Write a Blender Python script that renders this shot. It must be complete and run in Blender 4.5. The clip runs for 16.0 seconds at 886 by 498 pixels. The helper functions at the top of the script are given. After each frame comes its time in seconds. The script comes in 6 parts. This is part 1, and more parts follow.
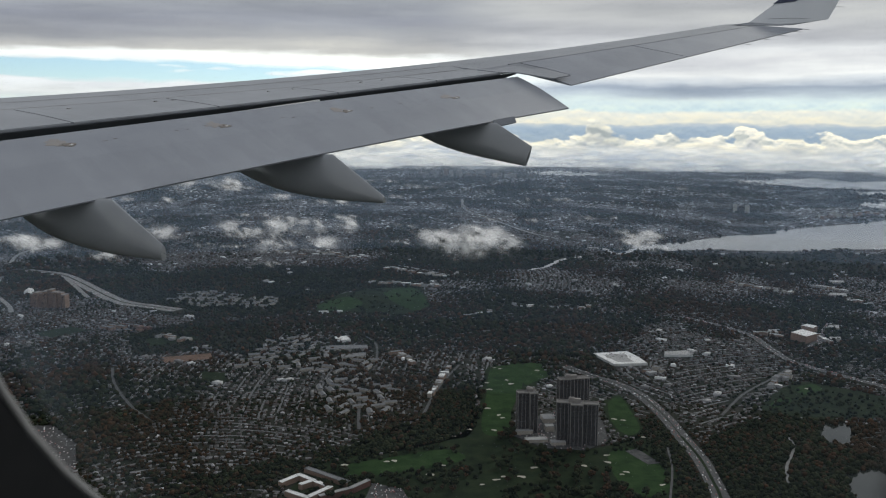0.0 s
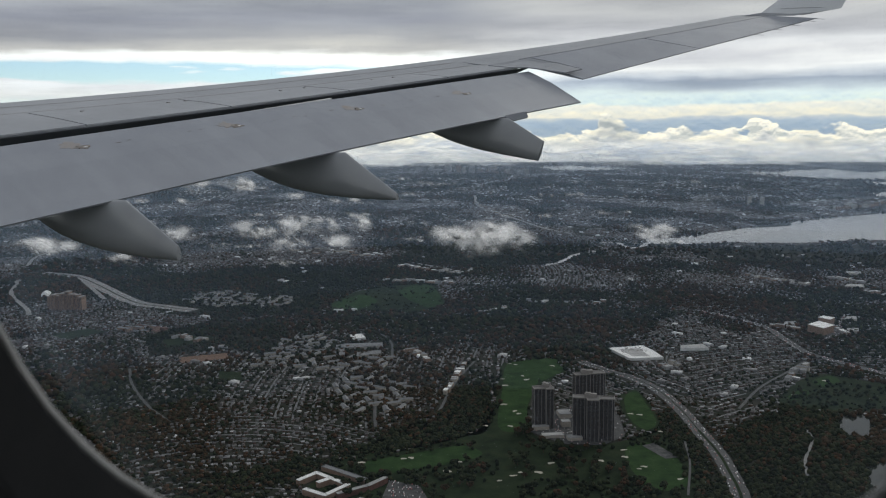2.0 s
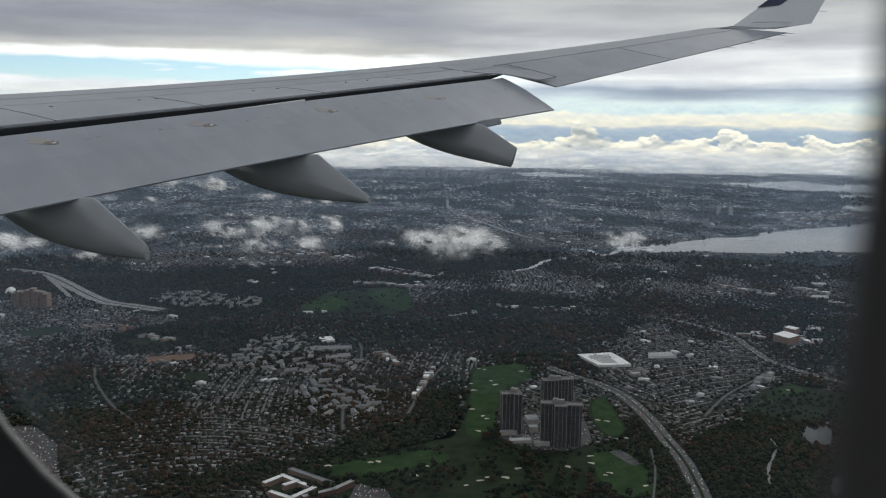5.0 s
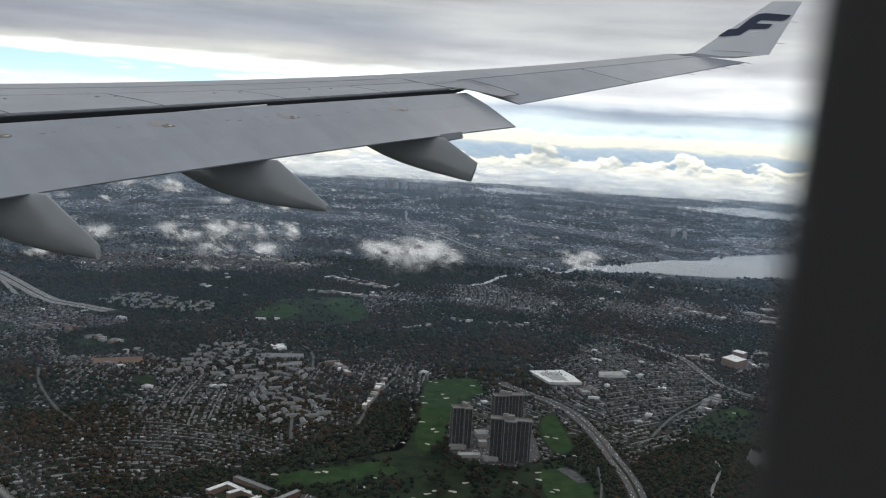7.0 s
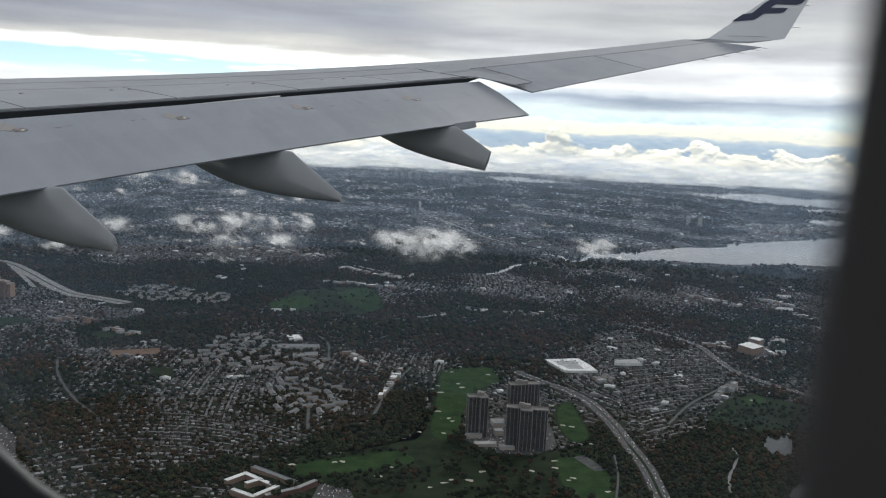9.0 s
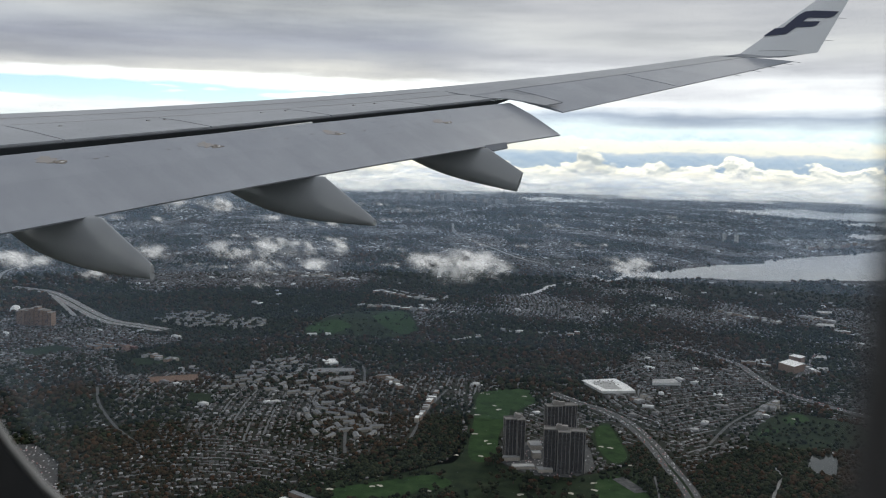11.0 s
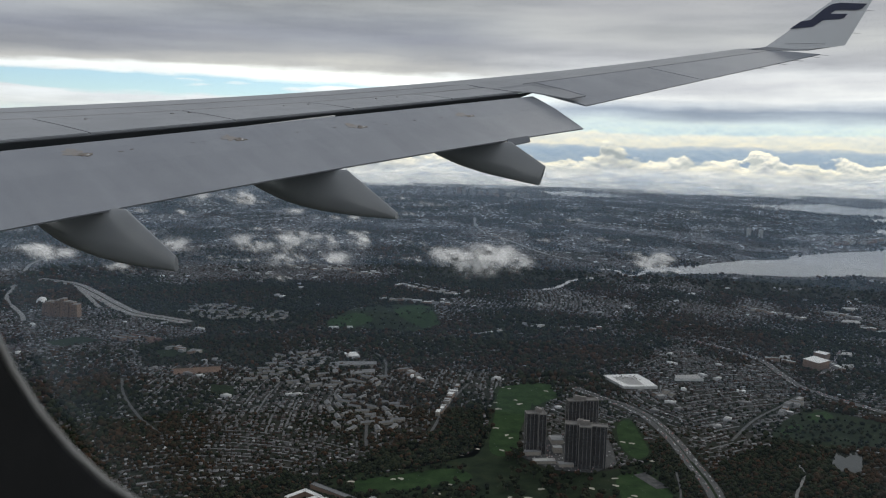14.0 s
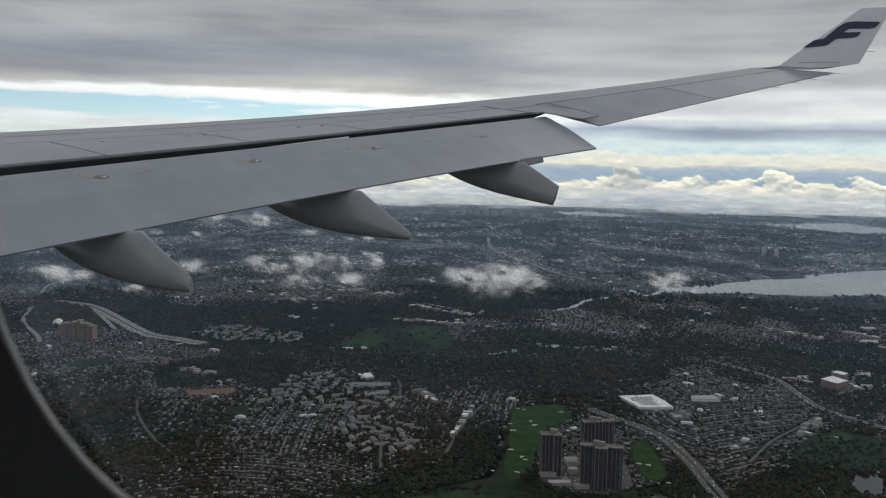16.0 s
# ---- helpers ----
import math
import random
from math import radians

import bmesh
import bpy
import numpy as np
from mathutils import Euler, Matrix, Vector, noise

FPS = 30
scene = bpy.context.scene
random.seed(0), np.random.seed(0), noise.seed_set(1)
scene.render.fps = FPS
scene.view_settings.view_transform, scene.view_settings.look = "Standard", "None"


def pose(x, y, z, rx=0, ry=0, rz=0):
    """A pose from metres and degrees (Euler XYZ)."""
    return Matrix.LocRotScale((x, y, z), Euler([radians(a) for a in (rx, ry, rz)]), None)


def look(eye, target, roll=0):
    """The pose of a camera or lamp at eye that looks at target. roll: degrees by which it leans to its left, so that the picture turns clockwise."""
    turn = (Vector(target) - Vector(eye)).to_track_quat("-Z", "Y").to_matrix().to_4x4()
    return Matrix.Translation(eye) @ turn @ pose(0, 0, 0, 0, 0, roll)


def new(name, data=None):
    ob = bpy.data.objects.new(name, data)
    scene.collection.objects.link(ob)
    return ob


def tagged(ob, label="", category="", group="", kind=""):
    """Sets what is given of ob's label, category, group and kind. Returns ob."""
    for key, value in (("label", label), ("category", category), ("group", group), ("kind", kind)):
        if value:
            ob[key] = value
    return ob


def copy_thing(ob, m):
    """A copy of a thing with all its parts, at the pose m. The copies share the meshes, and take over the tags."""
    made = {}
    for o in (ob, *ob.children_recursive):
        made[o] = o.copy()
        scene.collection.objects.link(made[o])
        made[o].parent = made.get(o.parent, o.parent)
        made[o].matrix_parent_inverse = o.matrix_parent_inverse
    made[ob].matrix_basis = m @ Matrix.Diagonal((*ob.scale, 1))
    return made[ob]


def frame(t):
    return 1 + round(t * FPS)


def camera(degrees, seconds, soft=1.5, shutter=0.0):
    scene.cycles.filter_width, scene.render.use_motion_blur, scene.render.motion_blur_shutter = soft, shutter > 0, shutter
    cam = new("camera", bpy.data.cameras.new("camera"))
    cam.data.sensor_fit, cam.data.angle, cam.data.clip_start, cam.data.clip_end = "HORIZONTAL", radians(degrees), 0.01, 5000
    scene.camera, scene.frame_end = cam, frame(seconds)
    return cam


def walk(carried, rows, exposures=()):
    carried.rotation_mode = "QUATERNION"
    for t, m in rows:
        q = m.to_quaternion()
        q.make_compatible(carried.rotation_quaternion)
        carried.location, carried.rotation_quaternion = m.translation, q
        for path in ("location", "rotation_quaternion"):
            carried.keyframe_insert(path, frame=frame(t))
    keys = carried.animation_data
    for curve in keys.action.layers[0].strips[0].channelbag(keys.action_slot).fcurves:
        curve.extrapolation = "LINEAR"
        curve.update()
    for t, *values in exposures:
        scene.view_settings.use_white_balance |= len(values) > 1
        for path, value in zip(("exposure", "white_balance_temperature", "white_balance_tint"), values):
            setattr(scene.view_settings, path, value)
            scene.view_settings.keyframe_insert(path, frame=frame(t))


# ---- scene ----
cam = camera(53.0, 16.0, soft=1.12)
PATH = [
    (0.0, pose(-0.0017, 0.0010, 169.9996, 82.283, -0.307, 0.247)),
    (0.5, pose(-0.0017, 0.0010, 169.9972, 81.976, -0.407, -0.014)),
    (1.0, pose(-0.0021, 0.0012, 169.9947, 82.363, -0.408, 0.377)),
    (1.5, pose(-0.0013, 0.0008, 169.9923, 82.495, 0.526, 0.795)),
    (2.0, pose(-0.0016, 0.0009, 169.9898, 82.081, 0.656, 1.002)),
    (2.5, pose(-0.0014, 0.0008, 169.9920, 81.937, 0.168, 0.739)),
    (3.0, pose(-0.0012, 0.0007, 169.9943, 81.925, 0.054, 0.352)),
    (3.5, pose(-0.0009, 0.0005, 169.9965, 81.816, 0.119, 0.534)),
    (4.0, pose(-0.0007, 0.0004, 169.9982, 82.066, 0.176, 0.580)),
    (4.5, pose(-0.0003, 0.0001, 170.0000, 82.179, 0.000, -0.000)),
    (7.0, pose(0.0013, -0.00075, 169.9995, 83.218, -3.384, -3.137)),
    (7.5, pose(0.0009, -0.0005, 169.9985, 82.749, -3.731, -2.931)),
    (8.0, pose(0.0004, -0.0002, 169.997, 82.704, -3.339, -2.553)),
    (8.5, pose(0.0, 0.0, 169.9955, 82.451, -2.854, -2.423)),
    (11.0, pose(-0.0004, 0.0003, 169.998, 83.847, -1.385, -0.274)),
    (11.5, pose(-0.0005, 0.0003, 169.993, 84.238, -0.954, 1.463)),
    (12.0, pose(-0.0007, 0.0004, 169.9874, 84.199, -0.898, 2.036)),
    (12.5, pose(-0.0013, 0.0008, 169.9846, 83.978, -0.757, 2.085)),
    (13.0, pose(-0.0017, 0.0010, 169.9847, 83.826, -0.773, 1.878)),
    (13.5, pose(-0.0017, 0.0010, 169.9865, 83.615, -1.125, 1.304)),
    (14.0, pose(-0.0017, 0.0010, 169.9882, 83.427, -1.473, 1.150)),
    (14.5, pose(-0.0017, 0.0010, 169.9900, 83.647, -1.605, 1.262)),
    (15.0, pose(-0.0017, 0.0010, 169.9885, 83.748, -1.573, 1.260)),
    (15.5, pose(-0.0017, 0.0010, 169.9870, 84.068, -1.430, 1.644)),
    (16.0, pose(-0.0017, 0.0010, 169.9855, 84.727, -1.150, 2.013)),
]

walk(cam, PATH, [(0.0, 0.0, 6250, 9), (4.5, 0.0, 6250, 9), (7.0, 0.30, 6250, 9), (8.5, 0.30, 6250, 9), (11.0, 0.30, 6250, 9), (11.5, 0.12, 6250, 9), (12.5, 0.02, 6250, 9), (16.0, -0.11, 6250, 9)])
cam.data.dof.use_dof, cam.data.dof.focus_distance, cam.data.dof.aperture_fstop = True, 60.0, 15.0

# ---- world and sun ----
EYE = 170.0          # height of the cabin window over the land; the land is laid out at a quarter of its size
world = bpy.data.worlds.new("sky")
scene.world = world
world.use_nodes = True
wn, wl = world.node_tree.nodes, world.node_tree.links
wn.clear()


def wnode(kind, **values):
    n = wn.new(kind)
    for k, v in values.items():
        n.inputs[k].default_value = v
    return n


def wmath(op, a, b=None, clamp=False):
    n = wn.new("ShaderNodeMath")
    n.operation, n.use_clamp = op, clamp
    for i, v in enumerate((a, b)):
        if v is None:
            continue
        if isinstance(v, (int, float)):
            n.inputs[i].default_value = v
        else:
            wl.new(v, n.inputs[i])
    return n.outputs[0]


def wnoise(coord, scale, detail, rough=0.5, stretch=(1, 1, 1), shift=(0, 0, 0)):
    m = wn.new("ShaderNodeMapping")
    m.inputs["Scale"].default_value, m.inputs["Location"].default_value = stretch, shift
    wl.new(coord, m.inputs["Vector"])
    n = wn.new("ShaderNodeTexNoise")
    n.inputs["Scale"].default_value, n.inputs["Detail"].default_value, n.inputs["Roughness"].default_value = scale, detail, rough
    wl.new(m.outputs[0], n.inputs["Vector"])
    return n.outputs["Fac"]


def wramp(fac, stops):
    n = wn.new("ShaderNodeValToRGB")
    e = n.color_ramp.elements
    while len(e) < len(stops):
        e.new(0.5)
    for el, (p, c) in zip(e, stops):
        el.position, el.color = p, (*c, 1) if len(c) == 3 else (c[0], c[0], c[0], 1)
    wl.new(fac, n.inputs[0])
    return n.outputs[0]


wcoord = wn.new("ShaderNodeTexCoord").outputs["Generated"]
wsep = wn.new("ShaderNodeSeparateXYZ")
wl.new(wcoord, wsep.inputs[0])
wx, wz = wsep.outputs["X"], wsep.outputs["Z"]
streak = wnoise(wcoord, 2.4, 5, 0.5, (1.0, 1.0, 11.0))
shade = wnoise(wcoord, 3.2, 6, 0.55, (1.0, 1.0, 9.0))
lumps = wnoise(wcoord, 24.0, 6, 0.6, (1.0, 1.0, 2.4))


def wmix(fac, a, c, kind="MIX"):
    n = wn.new("ShaderNodeMixRGB")
    n.blend_type = kind
    for s, v in zip(n.inputs, (fac, a, c)):
        if isinstance(v, (int, float)):
            s.default_value = v
        elif isinstance(v, tuple):
            s.default_value = (*v, 1)
        else:
            wl.new(v, s)
    return n.outputs[0]


def at(z):
    return (z + 0.05) / 0.30


def height(amount, fine):
    z = wmath("ADD", wz, wmath("MULTIPLY", wmath("SUBTRACT", streak, 0.5), amount))
    z = wmath("ADD", z, wmath("MULTIPLY", wmath("SUBTRACT", lumps, 0.5), fine))
    return wmath("DIVIDE", wmath("ADD", z, 0.05), 0.30)


zz = height(0.045, 0.010)
# the grey deck, its torn lower edge, and the bright strip under it
deck_left = wramp(zz, [(at(0.030), (0.80, 0.80, 0.74)), (at(0.046), (1.06, 1.07, 1.04)), (at(0.078), (1.12, 1.12, 1.06)), (at(0.084), (0.62, 0.60, 0.56)), (at(0.096), (0.43, 0.43, 0.44)),
                       (at(0.112), (0.36, 0.37, 0.41)), (at(0.128), (0.42, 0.43, 0.45)), (at(0.145), (0.52, 0.52, 0.51)), (at(0.175), (0.44, 0.45, 0.46)), (at(0.24), (0.42, 0.43, 0.45))])
deck_right = wramp(zz, [(at(0.030), (0.76, 0.86, 0.85)), (at(0.037), (0.56, 0.63, 0.69)), (at(0.044), (0.42, 0.48, 0.57)), (at(0.050), (0.74, 0.78, 0.82)), (at(0.058), (0.98, 0.98, 0.96)),
                        (at(0.072), (0.70, 0.70, 0.72)), (at(0.085), (0.86, 0.86, 0.86)), (at(0.100), (0.56, 0.56, 0.58)), (at(0.120), (0.56, 0.56, 0.56)), (at(0.15), (0.45, 0.45, 0.47)), (at(0.24), (0.42, 0.43, 0.45))])
side = wramp(wmath("ADD", wx, 0.5), [(0.48, (1.0,)), (0.62, (0.0,))])
deck = wmix(side, wmix(1.0, deck_right, (1.07, 1.06, 1.03), "MULTIPLY"), deck_left)
deck = wmix(1.0, deck, wramp(shade, [(0.30, (0.66, 0.67, 0.70)), (0.5, (0.94, 0.94, 0.95)), (0.68, (1.16, 1.15, 1.12))]), "MULTIPLY")
# far cloud tops over the horizon and the blue distance below them
low = wmath("DIVIDE", wmath("ADD", wmath("ADD", wz, wmath("MULTIPLY", wmath("SUBTRACT", lumps, 0.5), 0.014)), 0.05), 0.10)
band = wramp(low, [
    (0.22, (0.42, 0.47, 0.52)), (0.36, (0.42, 0.50, 0.57)), (0.44, (0.40, 0.49, 0.58)), (0.52, (0.46, 0.55, 0.63)), (0.545, (0.62, 0.66, 0.68)), (0.565, (0.90, 0.86, 0.72)), (0.62, (0.92, 0.89, 0.76)),
    (0.68, (0.96, 0.94, 0.82)), (0.71, (0.76, 0.88, 0.86)), (0.80, (0.80, 0.90, 0.88)), (0.90, (0.66, 0.72, 0.76))])
# the cumulus bank that lies on the horizon: bright torn tops, greyer below
broad = wnoise(wcoord, 7.0, 3, 0.5, (1.0, 1.0, 1.6))
crisp = wnoise(wcoord, 30.0, 6, 0.52, (1.0, 1.0, 1.9))
relief = wmath("SUBTRACT", crisp, wnoise(wcoord, 30.0, 6, 0.52, (1.0, 1.0, 1.9), (0.0, 0.0, 0.006)))
heads = wramp(wmath("ADD", wx, 0.5), [(0.650, (0.0,)), (0.658, (0.9,)), (0.672, (0.75,)), (0.69, (0.15,)), (0.80, (0.1,)), (0.822, (0.75,)), (0.838, (0.0,))])
tops = wmath("ADD", wmath("SUBTRACT", wmath("MULTIPLY", heads, 0.020), 0.009), wmath("ADD", wmath("MULTIPLY", wmath("SUBTRACT", broad, 0.5), 0.040), wmath("MULTIPLY", wmath("SUBTRACT", crisp, 0.5), 0.042)))
band = wmix(1.0, band, wramp(wmath("ADD", wmath("MULTIPLY", relief, 1.5), 0.5), [(0.25, (0.80, 0.84, 0.90)), (0.5, (0.97, 0.97, 0.97)), (0.72, (1.12, 1.07, 0.98))]), "MULTIPLY")
under = wmath("SUBTRACT", tops, wz)
cover = wramp(wmath("DIVIDE", wmath("ADD", under, 0.01), 0.06), [(0.155, (0.0,)), (0.185, (1.0,)), (0.62, (1.0,)), (0.9, (0.75,))])
white = wramp(wmath("DIVIDE", wmath("ADD", under, 0.01), 0.06), [(0.16, (0.98, 0.94, 0.82)), (0.30, (0.90, 0.87, 0.77)), (0.45, (0.66, 0.66, 0.65)), (0.62, (0.74, 0.74, 0.71)), (0.9, (0.58, 0.62, 0.66))])
white = wmix(1.0, white, wramp(wmath("ADD", wmath("MULTIPLY", relief, 3.4), 0.5), [(0.25, (0.62, 0.66, 0.71)), (0.5, (0.98, 0.98, 0.98)), (0.72, (1.22, 1.17, 1.06))]), "MULTIPLY")
white = wmix(1.0, white, wramp(wnoise(wcoord, 13.0, 5, 0.55, (1.0, 1.0, 4.5)), [(0.36, (0.72, 0.75, 0.78)), (0.56, (1.08, 1.07, 1.04))]), "MULTIPLY")
band = wmix(cover, band, white)
above = wramp(wmath("DIVIDE", wz, 0.05), [(0.50, (0.0,)), (0.72, (1.0,))])
clouds = wn.new("ShaderNodeBackground")
wl.new(wmix(above, band, deck), clouds.inputs["Color"])
clouds.inputs["Strength"].default_value = 1.0
sky = wn.new("ShaderNodeTexSky")
sky.sky_type, sky.sun_disc = "NISHITA", False
sky.dust_density, sky.air_density, sky.ozone_density = 0.0, 1.0, 3.5
sky.sun_elevation, sky.sun_rotation, sky.altitude = radians(34), radians(38), 600.0
clear = wn.new("ShaderNodeBackground")
wl.new(sky.outputs[0], clear.inputs["Color"])
clear.inputs["Strength"].default_value = 0.12
# breaks in the bright strip through which blue sky shows
gap = wramp(height(0.03, 0.008), [(at(0.046), (0.0,)), (at(0.050), (1.0,)), (at(0.066), (1.0,)), (at(0.071), (0.0,))])
torn = wramp(wnoise(wcoord, 4.2, 5, 0.5, (1.0, 1.0, 9.0)), [(0.40, (0.0,)), (0.45, (1.0,))])
hole = wmath("MULTIPLY", wmath("MULTIPLY", gap, side), torn)
final = wn.new("ShaderNodeMixShader")
wl.new(hole, final.inputs[0]), wl.new(clouds.outputs[0], final.inputs[1]), wl.new(clear.outputs[0], final.inputs[2])
wl.new(final.outputs[0], wn.new("ShaderNodeOutputWorld").inputs[0])

sun = new("sun", bpy.data.lights.new("sun", "SUN"))
sun.data.energy, sun.data.angle, sun.data.color = 1.2, radians(20), (1.0, 0.95, 0.86)
sun.matrix_world = look((0, 0, 0), (-0.51, -0.65, -0.56))


# ---- materials ----
def material(name, colors, scale, rough=0.8, metal=0.0, bump=0.0, bump_scale=None, spread=0.0, island=False, spec=None, coord="Object", ior=None, coat=0.0, streaks=None):
    """A surface whose colour runs through colors along a two-scale noise, with spread set by object or by island."""
    m = bpy.data.materials.new(name)
    m.use_nodes = True
    nt = m.node_tree
    p = nt.nodes["Principled BSDF"]
    tc = nt.nodes.new("ShaderNodeTexCoord").outputs[coord]
    big = nt.nodes.new("ShaderNodeTexNoise")
    big.inputs["Scale"].default_value, big.inputs["Detail"].default_value, big.inputs["Roughness"].default_value = scale, 8, 0.6
    nt.links.new(tc, big.inputs["Vector"])
    fac = big.outputs["Fac"]
    if island or spread:
        src = nt.nodes.new("ShaderNodeNewGeometry").outputs["Random Per Island"] if island else nt.nodes.new("ShaderNodeObjectInfo").outputs["Random"]
        mx = nt.nodes.new("ShaderNodeMix")
        mx.inputs[0].default_value = spread
        nt.links.new(fac, mx.inputs[2]), nt.links.new(src, mx.inputs[3])
        fac = mx.outputs[0]
    ramp = nt.nodes.new("ShaderNodeValToRGB")
    e = ramp.color_ramp.elements
    while len(e) < len(colors):
        e.new(0.5)
    lo, hi = (0.0, 1.0) if (island or spread > 0.6) else (0.28, 0.72)
    for i, (el, c) in enumerate(zip(e, colors)):
        el.position, el.color = lo + (hi - lo) * i / max(1, len(colors) - 1), (*c, 1)
    nt.links.new(fac, ramp.inputs[0])
    color = ramp.outputs[0]
    if streaks:
        mp, fine_noise, soil, mul = nt.nodes.new("ShaderNodeMapping"), nt.nodes.new("ShaderNodeTexNoise"), nt.nodes.new("ShaderNodeValToRGB"), nt.nodes.new("ShaderNodeMixRGB")
        mp.inputs["Scale"].default_value = streaks
        fine_noise.inputs["Scale"].default_value, fine_noise.inputs["Detail"].default_value, fine_noise.inputs["Roughness"].default_value = 1.0, 6, 0.65
        nt.links.new(tc, mp.inputs["Vector"]), nt.links.new(mp.outputs[0], fine_noise.inputs["Vector"]), nt.links.new(fine_noise.outputs["Fac"], soil.inputs[0])
        for el, (q, g) in zip(soil.color_ramp.elements, ((0.30, 0.93), (0.62, 1.02))):
            el.position, el.color = q, (g, g, g, 1)
        mul.blend_type, mul.inputs[0].default_value = "MULTIPLY", 1.0
        nt.links.new(color, mul.inputs[1]), nt.links.new(soil.outputs[0], mul.inputs[2])
        color = mul.outputs[0]
    nt.links.new(color, p.inputs["Base Color"])
    p.inputs["Roughness"].default_value, p.inputs["Metallic"].default_value = rough, metal
    if coat:
        p.inputs["Coat Weight"].default_value, p.inputs["Coat Roughness"].default_value, p.inputs["Coat IOR"].default_value = coat, 0.22, 1.7
    if ior:
        p.inputs["IOR"].default_value = ior
    if spec is not None:
        p.inputs["Specular IOR Level"].default_value = spec
    if bump:
        b = nt.nodes.new("ShaderNodeBump")
        b.inputs["Strength"].default_value, b.inputs["Distance"].default_value = bump, 0.05
        n2 = nt.nodes.new("ShaderNodeTexNoise")
        n2.inputs["Scale"].default_value, n2.inputs["Detail"].default_value = bump_scale or scale * 6, 6
        nt.links.new(tc, n2.inputs["Vector"]), nt.links.new(n2.outputs["Fac"], b.inputs["Height"])
        nt.links.new(b.outputs[0], p.inputs["Normal"])
    return m


M_WING = material("wing_paint", [(0.30, 0.31, 0.335), (0.345, 0.355, 0.38), (0.385, 0.395, 0.42)], 0.7, 0.42, bump=0.02, bump_scale=3, spec=0.4, streaks=(2.2, 0.5, 0.5))
M_FLAP = material("flap_paint", [(0.285, 0.30, 0.34), (0.32, 0.335, 0.375), (0.355, 0.37, 0.41)], 0.9, 0.5, bump=0.02, bump_scale=3, spec=0.3, streaks=(3.5, 0.35, 0.35))
M_FAIR = material("fairing_paint", [(0.25, 0.262, 0.275), (0.29, 0.302, 0.315), (0.32, 0.332, 0.345)], 1.3, 0.3, coat=0.8)
M_DARK = material("dark_seam_and_shade", [(0.07, 0.073, 0.083), (0.10, 0.104, 0.118)], 3.0, 0.7)
M_NAVY = material("navy_paint", [(0.012, 0.016, 0.05), (0.02, 0.026, 0.07)], 2.0, 0.35)
M_WHITE = material("white_paint", [(0.66, 0.67, 0.69), (0.74, 0.75, 0.77)], 1.0, 0.35)
M_FADE = material("faded_grey", [(0.36, 0.31, 0.275), (0.335, 0.31, 0.295), (0.32, 0.325, 0.345)], 9.0, 0.6)
M_STAIN = material("grimy_plate", [(0.12, 0.09, 0.07), (0.22, 0.19, 0.165), (0.38, 0.365, 0.35)], 22.0, 0.6)
M_BEZEL = material("cabin_plastic", [(0.09, 0.09, 0.093), (0.12, 0.12, 0.124)], 30.0, 0.7, bump=0.1, bump_scale=400, spec=0.12)
M_LIP = material("surround_plastic", [(0.15, 0.143, 0.143), (0.18, 0.172, 0.172)], 30.0, 0.6, bump=0.08, bump_scale=400, spec=0.2)
M_CABIN = material("cabin_lining", [(0.50, 0.50, 0.49), (0.58, 0.58, 0.57)], 4.0, 0.8, bump=0.05, bump_scale=60)
M_PANEL = bpy.data.materials.new("dusty_pane")
M_PANEL.use_nodes = True
pn = M_PANEL.node_tree
pn.nodes.clear()
dust, see, mixp, outp = pn.nodes.new("ShaderNodeBsdfTranslucent"), pn.nodes.new("ShaderNodeBsdfTransparent"), pn.nodes.new("ShaderNodeMixShader"), pn.nodes.new("ShaderNodeOutputMaterial")
ptc, pno, pmr = pn.nodes.new("ShaderNodeTexCoord"), pn.nodes.new("ShaderNodeTexNoise"), pn.nodes.new("ShaderNodeMapRange")
pno.inputs["Scale"].default_value, pno.inputs["Detail"].default_value = 14.0, 4
pn.links.new(ptc.outputs["Object"], pno.inputs["Vector"]), pn.links.new(pno.outputs["Fac"], pmr.inputs["Value"])
pmr.inputs["From Min"].default_value, pmr.inputs["From Max"].default_value, pmr.inputs["To Min"].default_value, pmr.inputs["To Max"].default_value = 0.3, 0.7, 0.003, 0.006
dust.inputs["Color"].default_value, see.inputs["Color"].default_value = (0.70, 0.86, 1.0, 1), (0.985, 0.99, 0.99, 1)
# the film is thicker in the pane's corners
off, part_of, far_out, film, total = pn.nodes.new("ShaderNodeVectorMath"), pn.nodes.new("ShaderNodeVectorMath"), pn.nodes.new("ShaderNodeVectorMath"), pn.nodes.new("ShaderNodeMapRange"), pn.nodes.new("ShaderNodeMath")
off.operation, part_of.operation, far_out.operation, total.operation, film.interpolation_type = "SUBTRACT", "MULTIPLY", "LENGTH", "ADD", "SMOOTHSTEP"
off.inputs[1].default_value, part_of.inputs[1].default_value = (0.0, 0.165, 0.064), (0.0, 5.65, 5.0)
film.inputs["From Min"].default_value, film.inputs["From Max"].default_value, film.inputs["To Max"].default_value = 1.05, 1.6, 0.03
pn.links.new(ptc.outputs["Object"], off.inputs[0]), pn.links.new(off.outputs[0], part_of.inputs[0]), pn.links.new(part_of.outputs[0], far_out.inputs[0]), pn.links.new(far_out.outputs["Value"], film.inputs["Value"])
pn.links.new(pmr.outputs[0], total.inputs[0]), pn.links.new(film.outputs[0], total.inputs[1]), pn.links.new(total.outputs[0], mixp.inputs[0])
